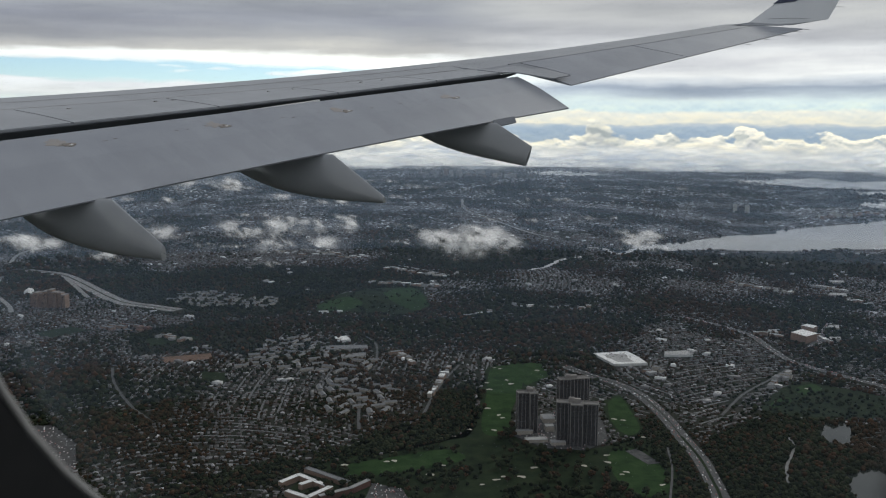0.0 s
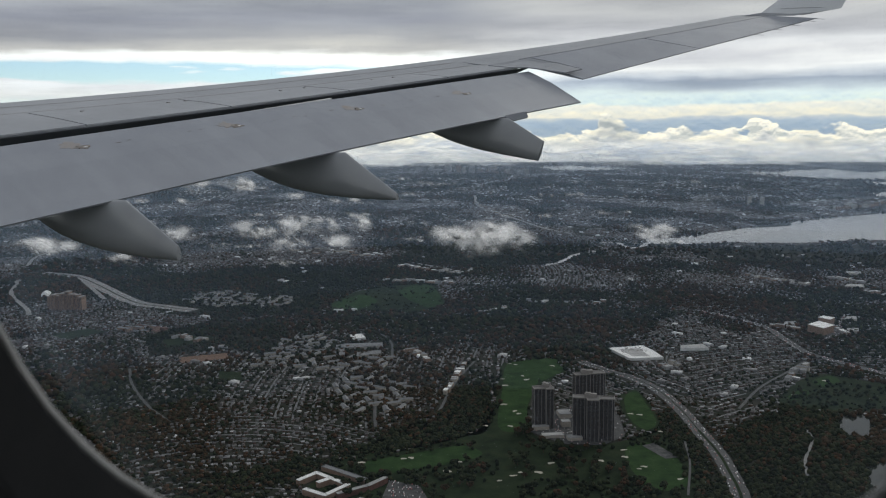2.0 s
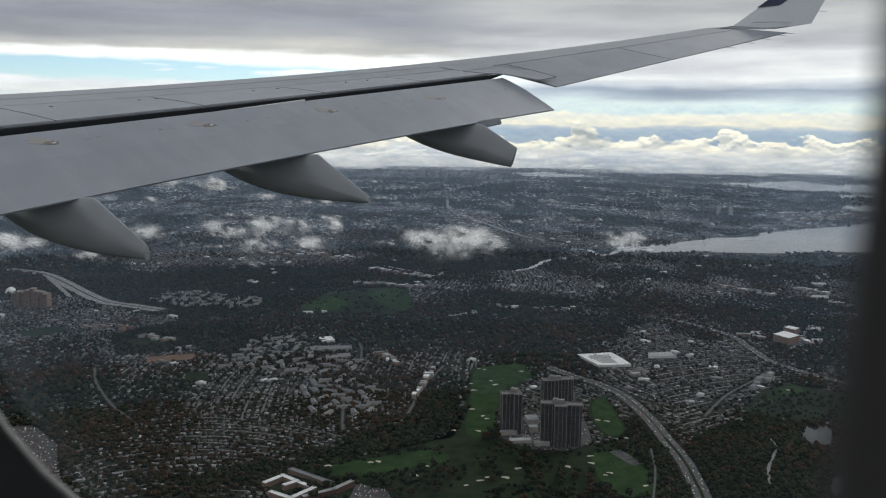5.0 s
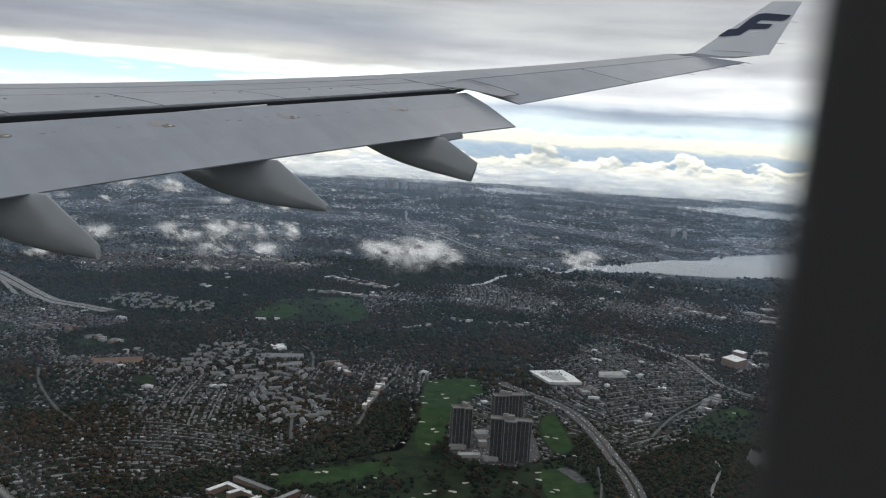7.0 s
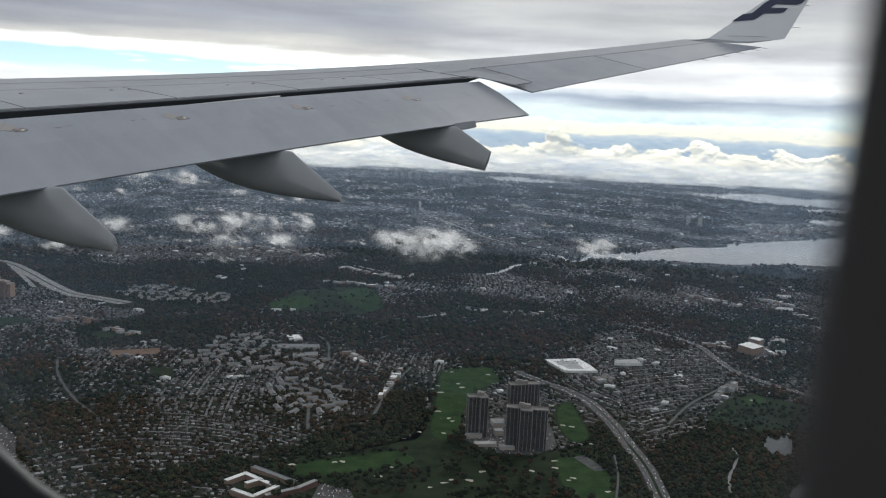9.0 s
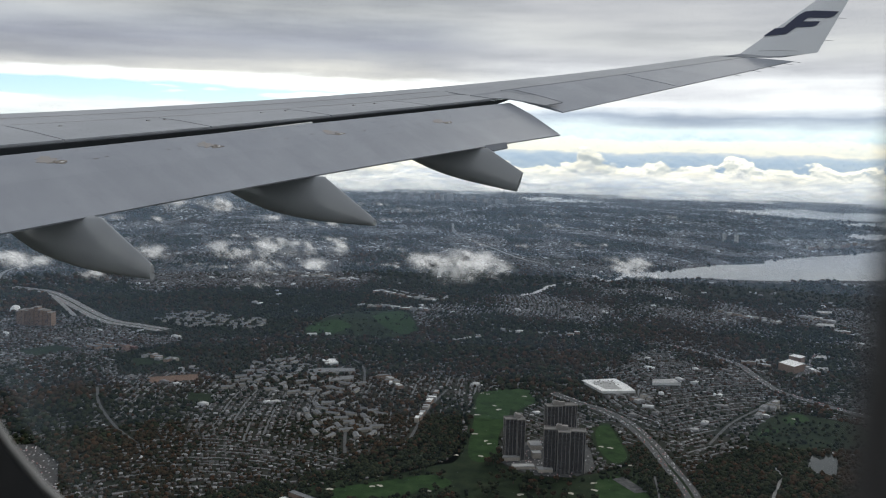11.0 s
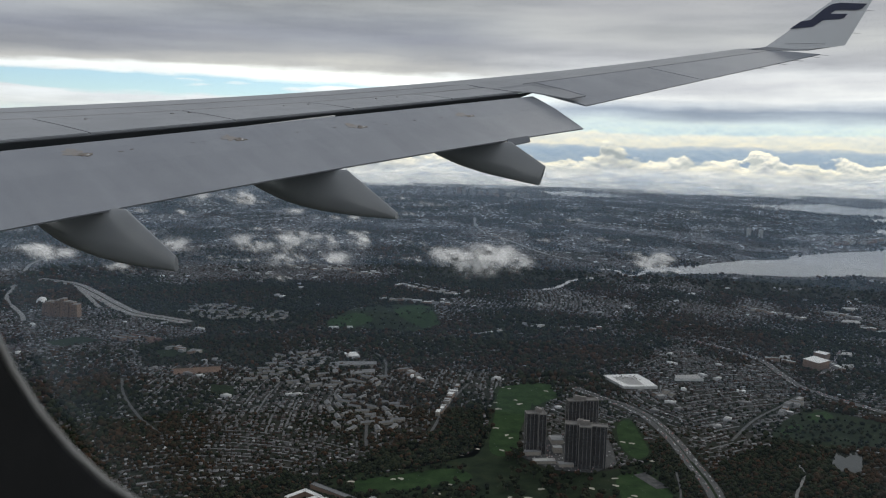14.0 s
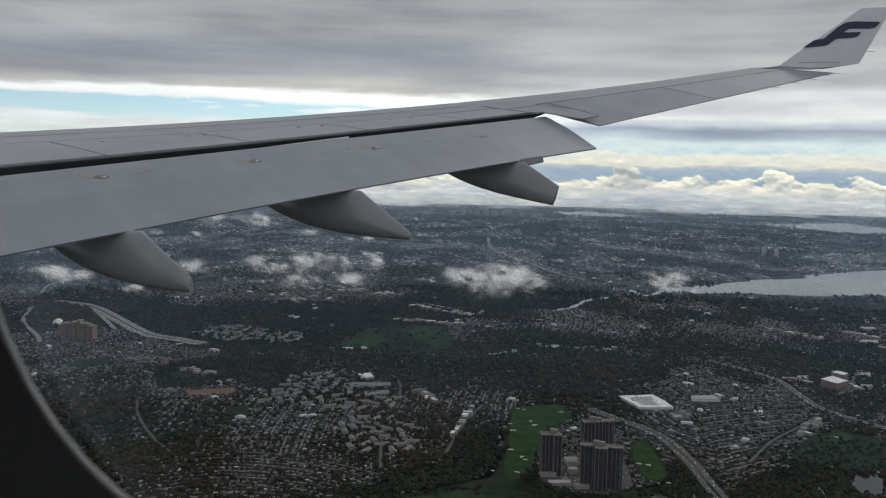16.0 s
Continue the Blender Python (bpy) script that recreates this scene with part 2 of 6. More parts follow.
pn.links.new(see.outputs[0], mixp.inputs[1]), pn.links.new(dust.outputs[0], mixp.inputs[2]), pn.links.new(mixp.outputs[0], outp.inputs[0])
M_RIM = material("window_rim", [(0.29, 0.29, 0.287), (0.37, 0.37, 0.365)], 40.0, 0.5)
M_SEAL = material("window_seal", [(0.07, 0.07, 0.073), (0.09, 0.09, 0.094)], 30.0, 0.6, spec=0.3)
M_GROUND = material("ground_cover", [(0.014, 0.020, 0.014), (0.022, 0.026, 0.019), (0.034, 0.034, 0.028), (0.062, 0.060, 0.054)], 0.05, 0.95, spec=0.03)
M_WOOD = material("tree_leaves", [(0.018, 0.022, 0.014), (0.028, 0.027, 0.017), (0.034, 0.029, 0.019), (0.041, 0.031, 0.020), (0.050, 0.033, 0.021), (0.066, 0.037, 0.022), (0.120, 0.062, 0.024)], 0.02, 0.9, spread=0.75, island=True, spec=0.03)
M_PINE = material("dark_leaves", [(0.008, 0.012, 0.009), (0.016, 0.022, 0.014), (0.027, 0.034, 0.018), (0.050, 0.050, 0.028)], 0.02, 0.9, spread=0.7, island=True, spec=0.03)
M_BARK = material("bark", [(0.05, 0.035, 0.025), (0.09, 0.07, 0.05)], 3.0, 0.9)
M_ROOF = material("roof_shingle", [(0.036, 0.034, 0.036), (0.052, 0.049, 0.051), (0.078, 0.066, 0.062), (0.085, 0.085, 0.09), (0.115, 0.115, 0.118), (0.17, 0.17, 0.175), (0.58, 0.58, 0.59)], 1.2, 0.8, spread=0.85, island=True)
M_WALL = material("house_wall", [(0.08, 0.036, 0.027), (0.11, 0.072, 0.06), (0.15, 0.138, 0.13), (0.40, 0.40, 0.39)], 0.8, 0.85, spread=0.85, island=True)
M_ROAD = material("asphalt", [(0.07, 0.07, 0.072), (0.095, 0.095, 0.096), (0.125, 0.125, 0.125)], 0.25, 0.7, spec=0.04)
M_STREET = material("street_asphalt", [(0.11, 0.11, 0.112), (0.15, 0.15, 0.153), (0.20, 0.20, 0.202)], 0.25, 0.75, spec=0.04)
M_HIGH = material("concrete_road", [(0.17, 0.17, 0.171), (0.23, 0.228, 0.224), (0.30, 0.296, 0.29)], 0.3, 0.75, spec=0.04)
M_GREEN = material("fairway_grass", [(0.013, 0.025, 0.011), (0.020, 0.042, 0.014), (0.027, 0.054, 0.018), (0.036, 0.062, 0.024)], 0.12, 0.9, spec=0.03)
M_ROUGH = material("rough_grass", [(0.010, 0.016, 0.009), (0.015, 0.024, 0.012), (0.021, 0.032, 0.015), (0.030, 0.034, 0.018)], 0.10, 0.9, spec=0.03)
M_SAND = material("bunker_sand", [(0.36, 0.33, 0.27), (0.46, 0.43, 0.36)], 0.5, 0.9)
M_EARTH = material("bare_earth", [(0.10, 0.052, 0.028), (0.15, 0.085, 0.05)], 0.1, 0.9)
M_WATER = material("water", [(0.05, 0.06, 0.064), (0.075, 0.085, 0.09)], 0.02, 0.05, spec=0.8, ior=4.0)
M_POND = material("pond_water", [(0.02, 0.024, 0.022), (0.035, 0.04, 0.036)], 0.05, 0.04, ior=1.33)
M_FLAT = material("white_roof", [(0.55, 0.55, 0.54), (0.70, 0.70, 0.69), (0.78, 0.78, 0.77)], 0.15, 0.7)
M_BRICK = material("tower_brick", [(0.03, 0.026, 0.026), (0.048, 0.04, 0.038)], 0.6, 0.9)
M_TRIM = material("tower_trim", [(0.19, 0.175, 0.165), (0.26, 0.24, 0.225)], 0.8, 0.85)
M_TAN = material("tan_brick", [(0.20, 0.135, 0.10), (0.27, 0.19, 0.145)], 0.5, 0.9)
M_REDBRICK = material("red_brick", [(0.10, 0.05, 0.04), (0.15, 0.08, 0.065)], 0.5, 0.9)
M_RTOP = material("tower_roof", [(0.12, 0.115, 0.11), (0.17, 0.165, 0.16)], 0.8, 0.85)
M_PANE = material("pane_glass", [(0.02, 0.024, 0.03), (0.05, 0.055, 0.07), (0.14, 0.15, 0.17)], 0.5, 0.15, spread=0.9, island=True)
M_BEIGE = material("beige_siding", [(0.32, 0.29, 0.25), (0.44, 0.41, 0.36)], 0.3, 0.85)
M_FLAT2 = material("pale_roof", [(0.24, 0.24, 0.24), (0.38, 0.38, 0.37)], 0.12, 0.8)
M_ROOF2 = material("condo_roof", [(0.12, 0.124, 0.13), (0.18, 0.184, 0.19)], 0.5, 0.85)
M_ROOF1 = material("near_roof", [(0.05, 0.048, 0.05), (0.10, 0.095, 0.095), (0.20, 0.195, 0.2), (0.32, 0.32, 0.33)], 1.2, 0.8, spread=0.85)
M_WALL1 = material("near_wall", [(0.10, 0.055, 0.04), (0.22, 0.20, 0.18), (0.40, 0.39, 0.37), (0.55, 0.55, 0.54)], 0.8, 0.85, spread=0.85)
M_FARWHITE = material("far_flat_roof", [(0.08, 0.08, 0.08), (0.16, 0.155, 0.155), (0.42, 0.42, 0.42), (0.80, 0.80, 0.80)], 0.05, 0.8, spread=0.9, island=True)
M_FARROOF = material("far_roof", [(0.06, 0.06, 0.065), (0.12, 0.12, 0.125), (0.22, 0.22, 0.225), (0.45, 0.45, 0.45), (0.82, 0.82, 0.82)], 0.05, 0.8, spread=0.9, island=True)
M_LOT = material("parking_lot", [(0.05, 0.05, 0.052), (0.08, 0.08, 0.08), (0.13, 0.13, 0.13)], 0.35, 0.8, spec=0.04)
M_CAR = material("car_paint", [(0.03, 0.03, 0.035), (0.30, 0.30, 0.31), (0.8, 0.8, 0.8), (0.3, 0.05, 0.04), (0.75, 0.75, 0.76)], 0.3, 0.3, spread=0.9, island=True)


def cloud_material(name, color, density, grain, detail=7, tear_lo=0.33, tear_hi=0.66):
    """Thin mist: white scattering, its cover falling off from the middle of each wisp and torn by noise."""
    m = bpy.data.materials.new(name)
    m.use_nodes = True
    nt = m.node_tree
    nt.nodes.clear()
    add, link = nt.nodes.new, nt.links.new
    uv = add("ShaderNodeUVMap")
    uv.uv_map = "UVMap"
    ln = add("ShaderNodeVectorMath")
    ln.operation = "LENGTH"
    link(uv.outputs[0], ln.inputs[0])
    fall = add("ShaderNodeMapRange")
    fall.interpolation_type = "SMOOTHSTEP"
    fall.inputs["From Min"].default_value, fall.inputs["From Max"].default_value = 1.0, 0.1
    link(ln.outputs["Value"], fall.inputs["Value"])
    ob = add("ShaderNodeTexCoord")
    no = add("ShaderNodeTexNoise")
    no.inputs["Scale"].default_value, no.inputs["Detail"].default_value, no.inputs["Roughness"].default_value = grain, detail, 0.55
    link(ob.outputs["Object"], no.inputs["Vector"])
    tear = add("ShaderNodeMapRange")
    tear.inputs["From Min"].default_value, tear.inputs["From Max"].default_value = tear_lo, tear_hi
    link(no.outputs["Fac"], tear.inputs["Value"])
    mul = add("ShaderNodeMath")
    mul.operation = "MULTIPLY"
    link(fall.outputs[0], mul.inputs[0]), link(tear.outputs[0], mul.inputs[1])
    den = add("ShaderNodeMath")
    den.operation = "MULTIPLY"
    den.inputs[1].default_value = density
    link(mul.outputs[0], den.inputs[0])
    d, t, tr = add("ShaderNodeBsdfDiffuse"), add("ShaderNodeBsdfTranslucent"), add("ShaderNodeBsdfTransparent")
    d.inputs["Color"].default_value = t.inputs["Color"].default_value = (*color, 1)
    both, mix = add("ShaderNodeMixShader"), add("ShaderNodeMixShader")
    both.inputs[0].default_value = 0.8
    link(d.outputs[0], both.inputs[1]), link(t.outputs[0], both.inputs[2])
    link(den.outputs[0], mix.inputs[0]), link(tr.outputs[0], mix.inputs[1]), link(both.outputs[0], mix.inputs[2])
    link(mix.outputs[0], add("ShaderNodeOutputMaterial").inputs[0])
    return m


M_MIST = cloud_material("mist", (1.0, 1.0, 1.0), 0.62, 0.06, 8, 0.42, 0.68)
M_WISP = cloud_material("wisp", (1.0, 1.0, 1.0), 0.34, 0.07, 8, 0.42, 0.70)


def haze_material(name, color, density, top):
    """Aerial haze put into a sheet: a faint tint that thins out with height and lies in loose drifts."""
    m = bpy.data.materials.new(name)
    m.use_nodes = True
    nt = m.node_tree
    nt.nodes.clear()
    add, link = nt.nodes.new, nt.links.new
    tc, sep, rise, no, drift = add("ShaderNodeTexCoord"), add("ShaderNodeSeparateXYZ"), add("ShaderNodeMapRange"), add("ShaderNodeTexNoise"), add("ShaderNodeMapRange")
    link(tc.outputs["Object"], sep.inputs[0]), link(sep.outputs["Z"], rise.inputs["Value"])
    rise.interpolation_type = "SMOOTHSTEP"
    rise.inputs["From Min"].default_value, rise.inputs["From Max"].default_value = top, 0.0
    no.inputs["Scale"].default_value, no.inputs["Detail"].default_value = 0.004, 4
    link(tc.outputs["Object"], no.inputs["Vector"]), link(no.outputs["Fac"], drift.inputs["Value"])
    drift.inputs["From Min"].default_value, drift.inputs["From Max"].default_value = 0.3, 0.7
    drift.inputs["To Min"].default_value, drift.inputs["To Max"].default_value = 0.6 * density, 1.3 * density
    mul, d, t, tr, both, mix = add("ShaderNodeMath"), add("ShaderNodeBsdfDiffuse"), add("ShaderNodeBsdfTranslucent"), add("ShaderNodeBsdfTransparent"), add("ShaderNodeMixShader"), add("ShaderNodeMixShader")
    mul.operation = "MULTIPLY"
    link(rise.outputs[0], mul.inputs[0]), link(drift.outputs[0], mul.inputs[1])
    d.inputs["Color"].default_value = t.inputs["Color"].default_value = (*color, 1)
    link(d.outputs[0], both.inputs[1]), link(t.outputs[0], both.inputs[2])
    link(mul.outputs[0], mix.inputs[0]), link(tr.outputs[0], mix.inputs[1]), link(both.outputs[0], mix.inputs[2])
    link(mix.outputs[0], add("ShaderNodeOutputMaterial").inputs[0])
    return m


# pale blue tints that stand in for the air's scattered light
M_HAZE = haze_material("haze_sheet", (0.58, 0.76, 1.0), 0.135, 120.0)
M_SHORE = haze_material("shore_haze_sheet", (0.72, 0.84, 1.0), 0.13, 120.0)
M_THIN = haze_material("thin_haze_sheet", (0.50, 0.70, 1.0), 0.029, 110.0)


def bank_material(name, hi, lo, foot_lo, foot_hi):
    """Glowing far cloud: torn at its top and foot, with lit and shaded lumps painted into the emission."""
    m = bpy.data.materials.new(name)
    m.use_nodes = True
    nt = m.node_tree
    nt.nodes.clear()
    add, link = nt.nodes.new, nt.links.new
    tc, sep = add("ShaderNodeTexCoord"), add("ShaderNodeSeparateXYZ")
    link(tc.outputs["Object"], sep.inputs[0])

    def fuzz(scale, detail, rough, tall, shift=0.0):
        mp, no = add("ShaderNodeMapping"), add("ShaderNodeTexNoise")
        mp.inputs["Scale"].default_value, mp.inputs["Location"].default_value = (1, 1, tall), (0, 0, shift)
        link(tc.outputs["Object"], mp.inputs[0])
        no.inputs["Scale"].default_value, no.inputs["Detail"].default_value, no.inputs["Roughness"].default_value = scale, detail, rough
        link(mp.outputs[0], no.inputs["Vector"])
        return no.outputs["Fac"]

    def calc(op, a, c):
        n = add("ShaderNodeMath")
        n.operation = op
        for s, v in zip(n.inputs, (a, c)):
            if isinstance(v, float):
                s.default_value = v
            else:
                link(v, s)
        return n.outputs[0]

    def span(v, a, c):
        n = add("ShaderNodeMapRange")
        n.interpolation_type = "SMOOTHSTEP"
        n.inputs["From Min"].default_value, n.inputs["From Max"].default_value = a, c
        link(v, n.inputs["Value"])
        return n.outputs[0]

    wide, fine = fuzz(0.0016, 4, 0.5, 3.0), fuzz(0.007, 8, 0.6, 2.4)
    lift = calc("ADD", calc("MULTIPLY", calc("SUBTRACT", wide, 0.5), 190.0), calc("MULTIPLY", calc("SUBTRACT", fine, 0.5), 70.0))
    foot = span(calc("SUBTRACT", sep.outputs["Z"], lift), foot_lo, foot_hi)
    head = span(calc("ADD", sep.outputs["Z"], lift), hi, lo)
    lit = calc("SUBTRACT", fine, fuzz(0.007, 8, 0.6, 2.4, 22.0))
    ramp = add("ShaderNodeValToRGB")
    e = ramp.color_ramp.elements
    e[0].position, e[0].color = 0.3, (0.60, 0.64, 0.68, 1)
    e[1].position, e[1].color = 0.72, (1.12, 1.08, 0.97, 1)
    mid = e.new(0.5)
    mid.color = (0.83, 0.83, 0.79, 1)
    link(calc("ADD", calc("MULTIPLY", lit, 2.4), calc("ADD", calc("MULTIPLY", wide, 0.9), 0.06)), ramp.inputs[0])
    em, tr, mix = add("ShaderNodeEmission"), add("ShaderNodeBsdfTransparent"), add("ShaderNodeMixShader")
    link(ramp.outputs[0], em.inputs["Color"])
    link(calc("MULTIPLY", foot, head), mix.inputs[0]), link(tr.outputs[0], mix.inputs[1]), link(em.outputs[0], mix.inputs[2])
    link(mix.outputs[0], add("ShaderNodeOutputMaterial").inputs[0])
    return m


M_FARCLOUD = bank_material("far_cloud", 110.0, 50.0, -110.0, -45.0)
M_LOWCLOUD = bank_material("low_cloud", 70.0, 26.0, -70.0, -10.0)
M_SHORECLOUD = bank_material("shore_cloud", 40.0, 0.0, -12.0, 30.0)



# ---- mesh helpers ----
def mesh_object(name, verts, faces, mat, parent=None, label="", smooth=False):
    me = bpy.data.meshes.new(name)
    me.from_pydata([tuple(map(float, v)) for v in verts], [], [tuple(f) for f in faces])
    me.materials.append(mat)
    if smooth:
        me.polygons.foreach_set("use_smooth", [True] * len(me.polygons))
    me.update()
    ob = new(name, me)
    if parent:
        ob.parent = parent
    if label:
        ob["label"] = label
    return ob


def part(name, bm, mat, parent, label="", smooth=False):
    bmesh.ops.recalc_face_normals(bm, faces=bm.faces)
    me = bpy.data.meshes.new(name)
    bm.to_mesh(me)
    bm.free()
    me.materials.append(mat)
    if smooth:
        me.polygons.foreach_set("use_smooth", [len(p.vertices) == 4 for p in me.polygons])
    ob = new(name, me)
    ob.parent = parent
    if label:
        ob["label"] = label
    return ob


def box_bm(bm, x0, x1, y0, y1, z0, z1):
    v = [bm.verts.new(p) for p in ((x0, y0, z0), (x1, y0, z0), (x1, y1, z0), (x0, y1, z0), (x0, y0, z1), (x1, y0, z1), (x1, y1, z1), (x0, y1, z1))]
    for f in ((0, 3, 2, 1), (4, 5, 6, 7), (0, 1, 5, 4), (1, 2, 6, 5), (2, 3, 7, 6), (3, 0, 4, 7)):
        bm.faces.new([v[i] for i in f])


def loft_bm(rings, closed=True, caps=True):
    bm = bmesh.new()
    vs = [[bm.verts.new(p) for p in r] for r in rings]
    n = len(rings[0])
    for a, b in zip(vs, vs[1:]):
        for i in range(n if closed else n - 1):
            j = (i + 1) % n
            bm.faces.new((a[i], a[j], b[j], b[i]))
    if caps and closed:
        bm.faces.new(vs[0][::-1]), bm.faces.new(vs[-1])
    return bm


def thing(name, m, label, category, group="", kind=""):
    ob = new(name)
    ob.matrix_world = m
    return tagged(ob, label, category, group, kind)


# ---- the aircraft's own axes: outboard, forward, up, from the seat by the window ----
TURN = radians(30.0)
SHIP = Matrix(((math.sin(TURN), -math.cos(TURN), 0, 0), (math.cos(TURN), math.sin(TURN), 0, 0), (0, 0, 1, EYE), (0, 0, 0, 1)))

# Spanwise lines of the wing: forward = a - s * outboard, up = c0 + c1 * outboard + c2 * outboard^2
FLAP_TE = (13.200, 0.300, -2.5286, 0.19027, -0.001567)
FLAP_TOP = (15.000, 0.328, -1.2968, 0.13255, 0.000035)
SPOIL_TE = (15.200, 0.328, -0.9879, 0.10444, 0.001014)
SPOIL_LE = (17.400, 0.400, -0.4136, 0.05143, 0.002474)
CREST = (21.700, 0.577, -0.1808, 0.03423, 0.003186)
AIL_TE = (17.250, 0.500, -3.7180, 0.25411, -0.000349)
AIL_HINGE = (19.600, 0.540, -1.5011, 0.13433, 0.001229)


def on(line, lat, up=0.0, fwd=0.0):
    a, s, c0, c1, c2 = line
    return Vector((lat, a - s * lat + fwd, c0 + c1 * lat + c2 * lat * lat + up))


airliner = thing("airliner_wing", SHIP, "pale grey swept airliner wing with extended flap and winglet", "aircraft wing")


def stations(a, b, n):
    return [a + (b - a) * i / (n - 1) for i in range(n)]


# inboard box of the wing, from the crest down to the spoiler hinge, then the thin roof over the flap
rings = []
for lat in stations(3.0, 18.35, 14):
    le, te, mid = on(CREST, lat), on(SPOIL_TE, lat), on(SPOIL_LE, lat)
    low = 0.9 - 0.025 * lat
    q1 = mid.lerp(le, 0.55) + Vector((0, 0, 0.03))
    rings.append([te + Vector((0, 0.02, -0.03)), mid + Vector((0, 0, -0.012)), q1, le, le + Vector((0, 0.35, -0.12)), le + Vector((0, 0.42, -0.35 * low)),
                  mid + Vector((0, 0.6, -0.95 * low)), te + Vector((0, 0.9, -0.62)), te + Vector((0, 0.55, -0.16)), te + Vector((0, 0.02, -0.045))])
part("wing_skin", loft_bm(rings), M_WING, airliner, smooth=False)
def hinge_on_skin(lat):
    h, a, c = on(AIL_HINGE, lat), on(SPOIL_TE, lat), on(SPOIL_LE, lat)
    h.z = a.z + (c.z - a.z) * (h.y - a.y) / (c.y - a.y)
    return h


rings = []
for lat in stations(18.35, 26.75, 9):
    le, te = on(CREST, lat), on(AIL_HINGE, lat) if lat > 18.5 else hinge_on_skin(lat)
    q1 = te.lerp(le, 0.6) + Vector((0, 0, 0.015))
    rings.append([te, q1, le, le + Vector((0, 0.2, -0.08)), le + Vector((0, 0.2, -0.2)), te.lerp(le, 0.5) + Vector((0, 0, -0.34)), te + Vector((0, 0, -0.16))])
part("wing_skin", loft_bm(rings), M_WING, airliner)

# root of the wing, running into the fuselage side
rings = []
for lat in (0.3, 1.2, 2.2, 3.0):
    le, te, mid = on(CREST, lat), on(SPOIL_TE, lat), on(SPOIL_LE, lat)
    rings.append([te, mid, mid.lerp(le, 0.55), le, le + Vector((0, 0.4, -0.35)), mid + Vector((0, 0.6, -0.95)), te + Vector((0, 0.9, -0.62))])
part("wing_root", loft_bm(rings), M_WING, airliner)
fuselage = thing("wall_fuselage", SHIP, "white curved fuselage side of the airliner", "fuselage", kind="structure")
rings = []
for f in stations(2.1, 26.0, 9):
    rings.append([(0.24 - 0.16 * (v / 1.4) ** 2, f, v) for v in stations(-3.2, 1.6, 10)] + [(0.14 - 0.16 * (v / 1.4) ** 2, f, v) for v in stations(1.6, -3.2, 10)])
part("skin", loft_bm(rings), M_WHITE, fuselage, smooth=True)

# spoiler panels on top, with a gap between each two
cuts = [3.2, (9.266, 12.964, 0.063)[0], (11.667, 12.100, 0.402)[0], (14.089, 11.228, 0.708)[0], (16.504, 10.358, 1.050)[0], 18.35]
for lo, hi in zip(cuts, cuts[1:]):
    rings = []
    for lat in stations(lo + 0.02, hi - 0.02, 5):
        te, mid = on(SPOIL_TE, lat), on(SPOIL_LE, lat)
        rings.append([te, te.lerp(mid, 0.5) + Vector((0, 0, 0.012)), mid + Vector((0, -0.03, 0.0)), mid + Vector((0, -0.03, -0.01)), te + Vector((0, 0, -0.028))])
    part("spoiler", loft_bm(rings), M_WING, airliner)

# the flap, drooped behind the wing
rings = []
for lat in stations(3.0, 18.6, 15):
    te, top = on(FLAP_TE, lat), on(FLAP_TOP, lat)
    d = te - top
    rings.append([te, top.lerp(te, 0.45) + Vector((0, 0, 0.045)), top.lerp(te, 0.12) + Vector((0, 0, 0.02)), top, top + Vector((0, 0.10, -0.07)), top + Vector((0, 0.08, -0.22)),
                  top.lerp(te, 0.4) + Vector((0, 0, -0.24)), te + Vector((0, 0.02, -0.025))])
flap = part("flap", loft_bm(rings), M_FLAP, airliner, "pale grey flap with small grimy access plates")

# cove sheet behind the slot, coloured dark to give the slot its shade
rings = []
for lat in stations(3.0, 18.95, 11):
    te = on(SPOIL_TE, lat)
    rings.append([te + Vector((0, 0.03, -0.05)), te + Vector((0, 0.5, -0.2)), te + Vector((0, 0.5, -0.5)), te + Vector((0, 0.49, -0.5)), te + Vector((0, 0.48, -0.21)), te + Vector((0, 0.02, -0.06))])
part("cove", loft_bm(rings), M_DARK, airliner, "cove between wing and flap, its shade put into dark grey")

# ailerons
for lo, hi in ((19.02, 22.35), (22.39, 26.45)):
    rings = []
    for lat in stations(lo, hi, 4):
        te, hi_ = on(AIL_TE, lat), on(AIL_HINGE, lat)
        rings.append([te, hi_ + Vector((0, -0.04, 0.0)), hi_ + Vector((0, -0.04, -0.15)), te + Vector((0, 0.02, -0.02))])
    part("aileron", loft_bm(rings), M_FLAP, airliner)

# the fixed skin between flap end and aileron: a pointed panel that laps over the aileron's inner end
lap = [hinge_on_skin(18.25) + Vector((0, 0, 0.02))] + [Vector(q) for q in [(19.003, 9.052, 1.503), (19.165, 8.466, 1.373), (19.248, 7.87, 1.213), (18.8, 8.091, 1.125), (18.611, 8.562, 1.208), (18.471, 8.891, 1.262)]] + [on(SPOIL_TE, 18.25) + Vector((0, 0, 0.006))]
part("corner_panel", loft_bm([[q + Vector((0, 0, 0.012)) for q in lap], [q + Vector((0, 0.006, -0.012)) for q in lap]]), M_WING, airliner, "skin panel that laps over the aileron root")
for q, w in zip(lap[1:3], lap[2:4]):
    part("panel_seam", loft_bm([[v + Vector((0, o, h)) for o, h in ((-0.008, 0.010), (0.008, 0.010), (0.008, 0.016), (-0.008, 0.016))] for v in (q, w)]), M_DARK, airliner, "thin dark seam at the panel's edge")
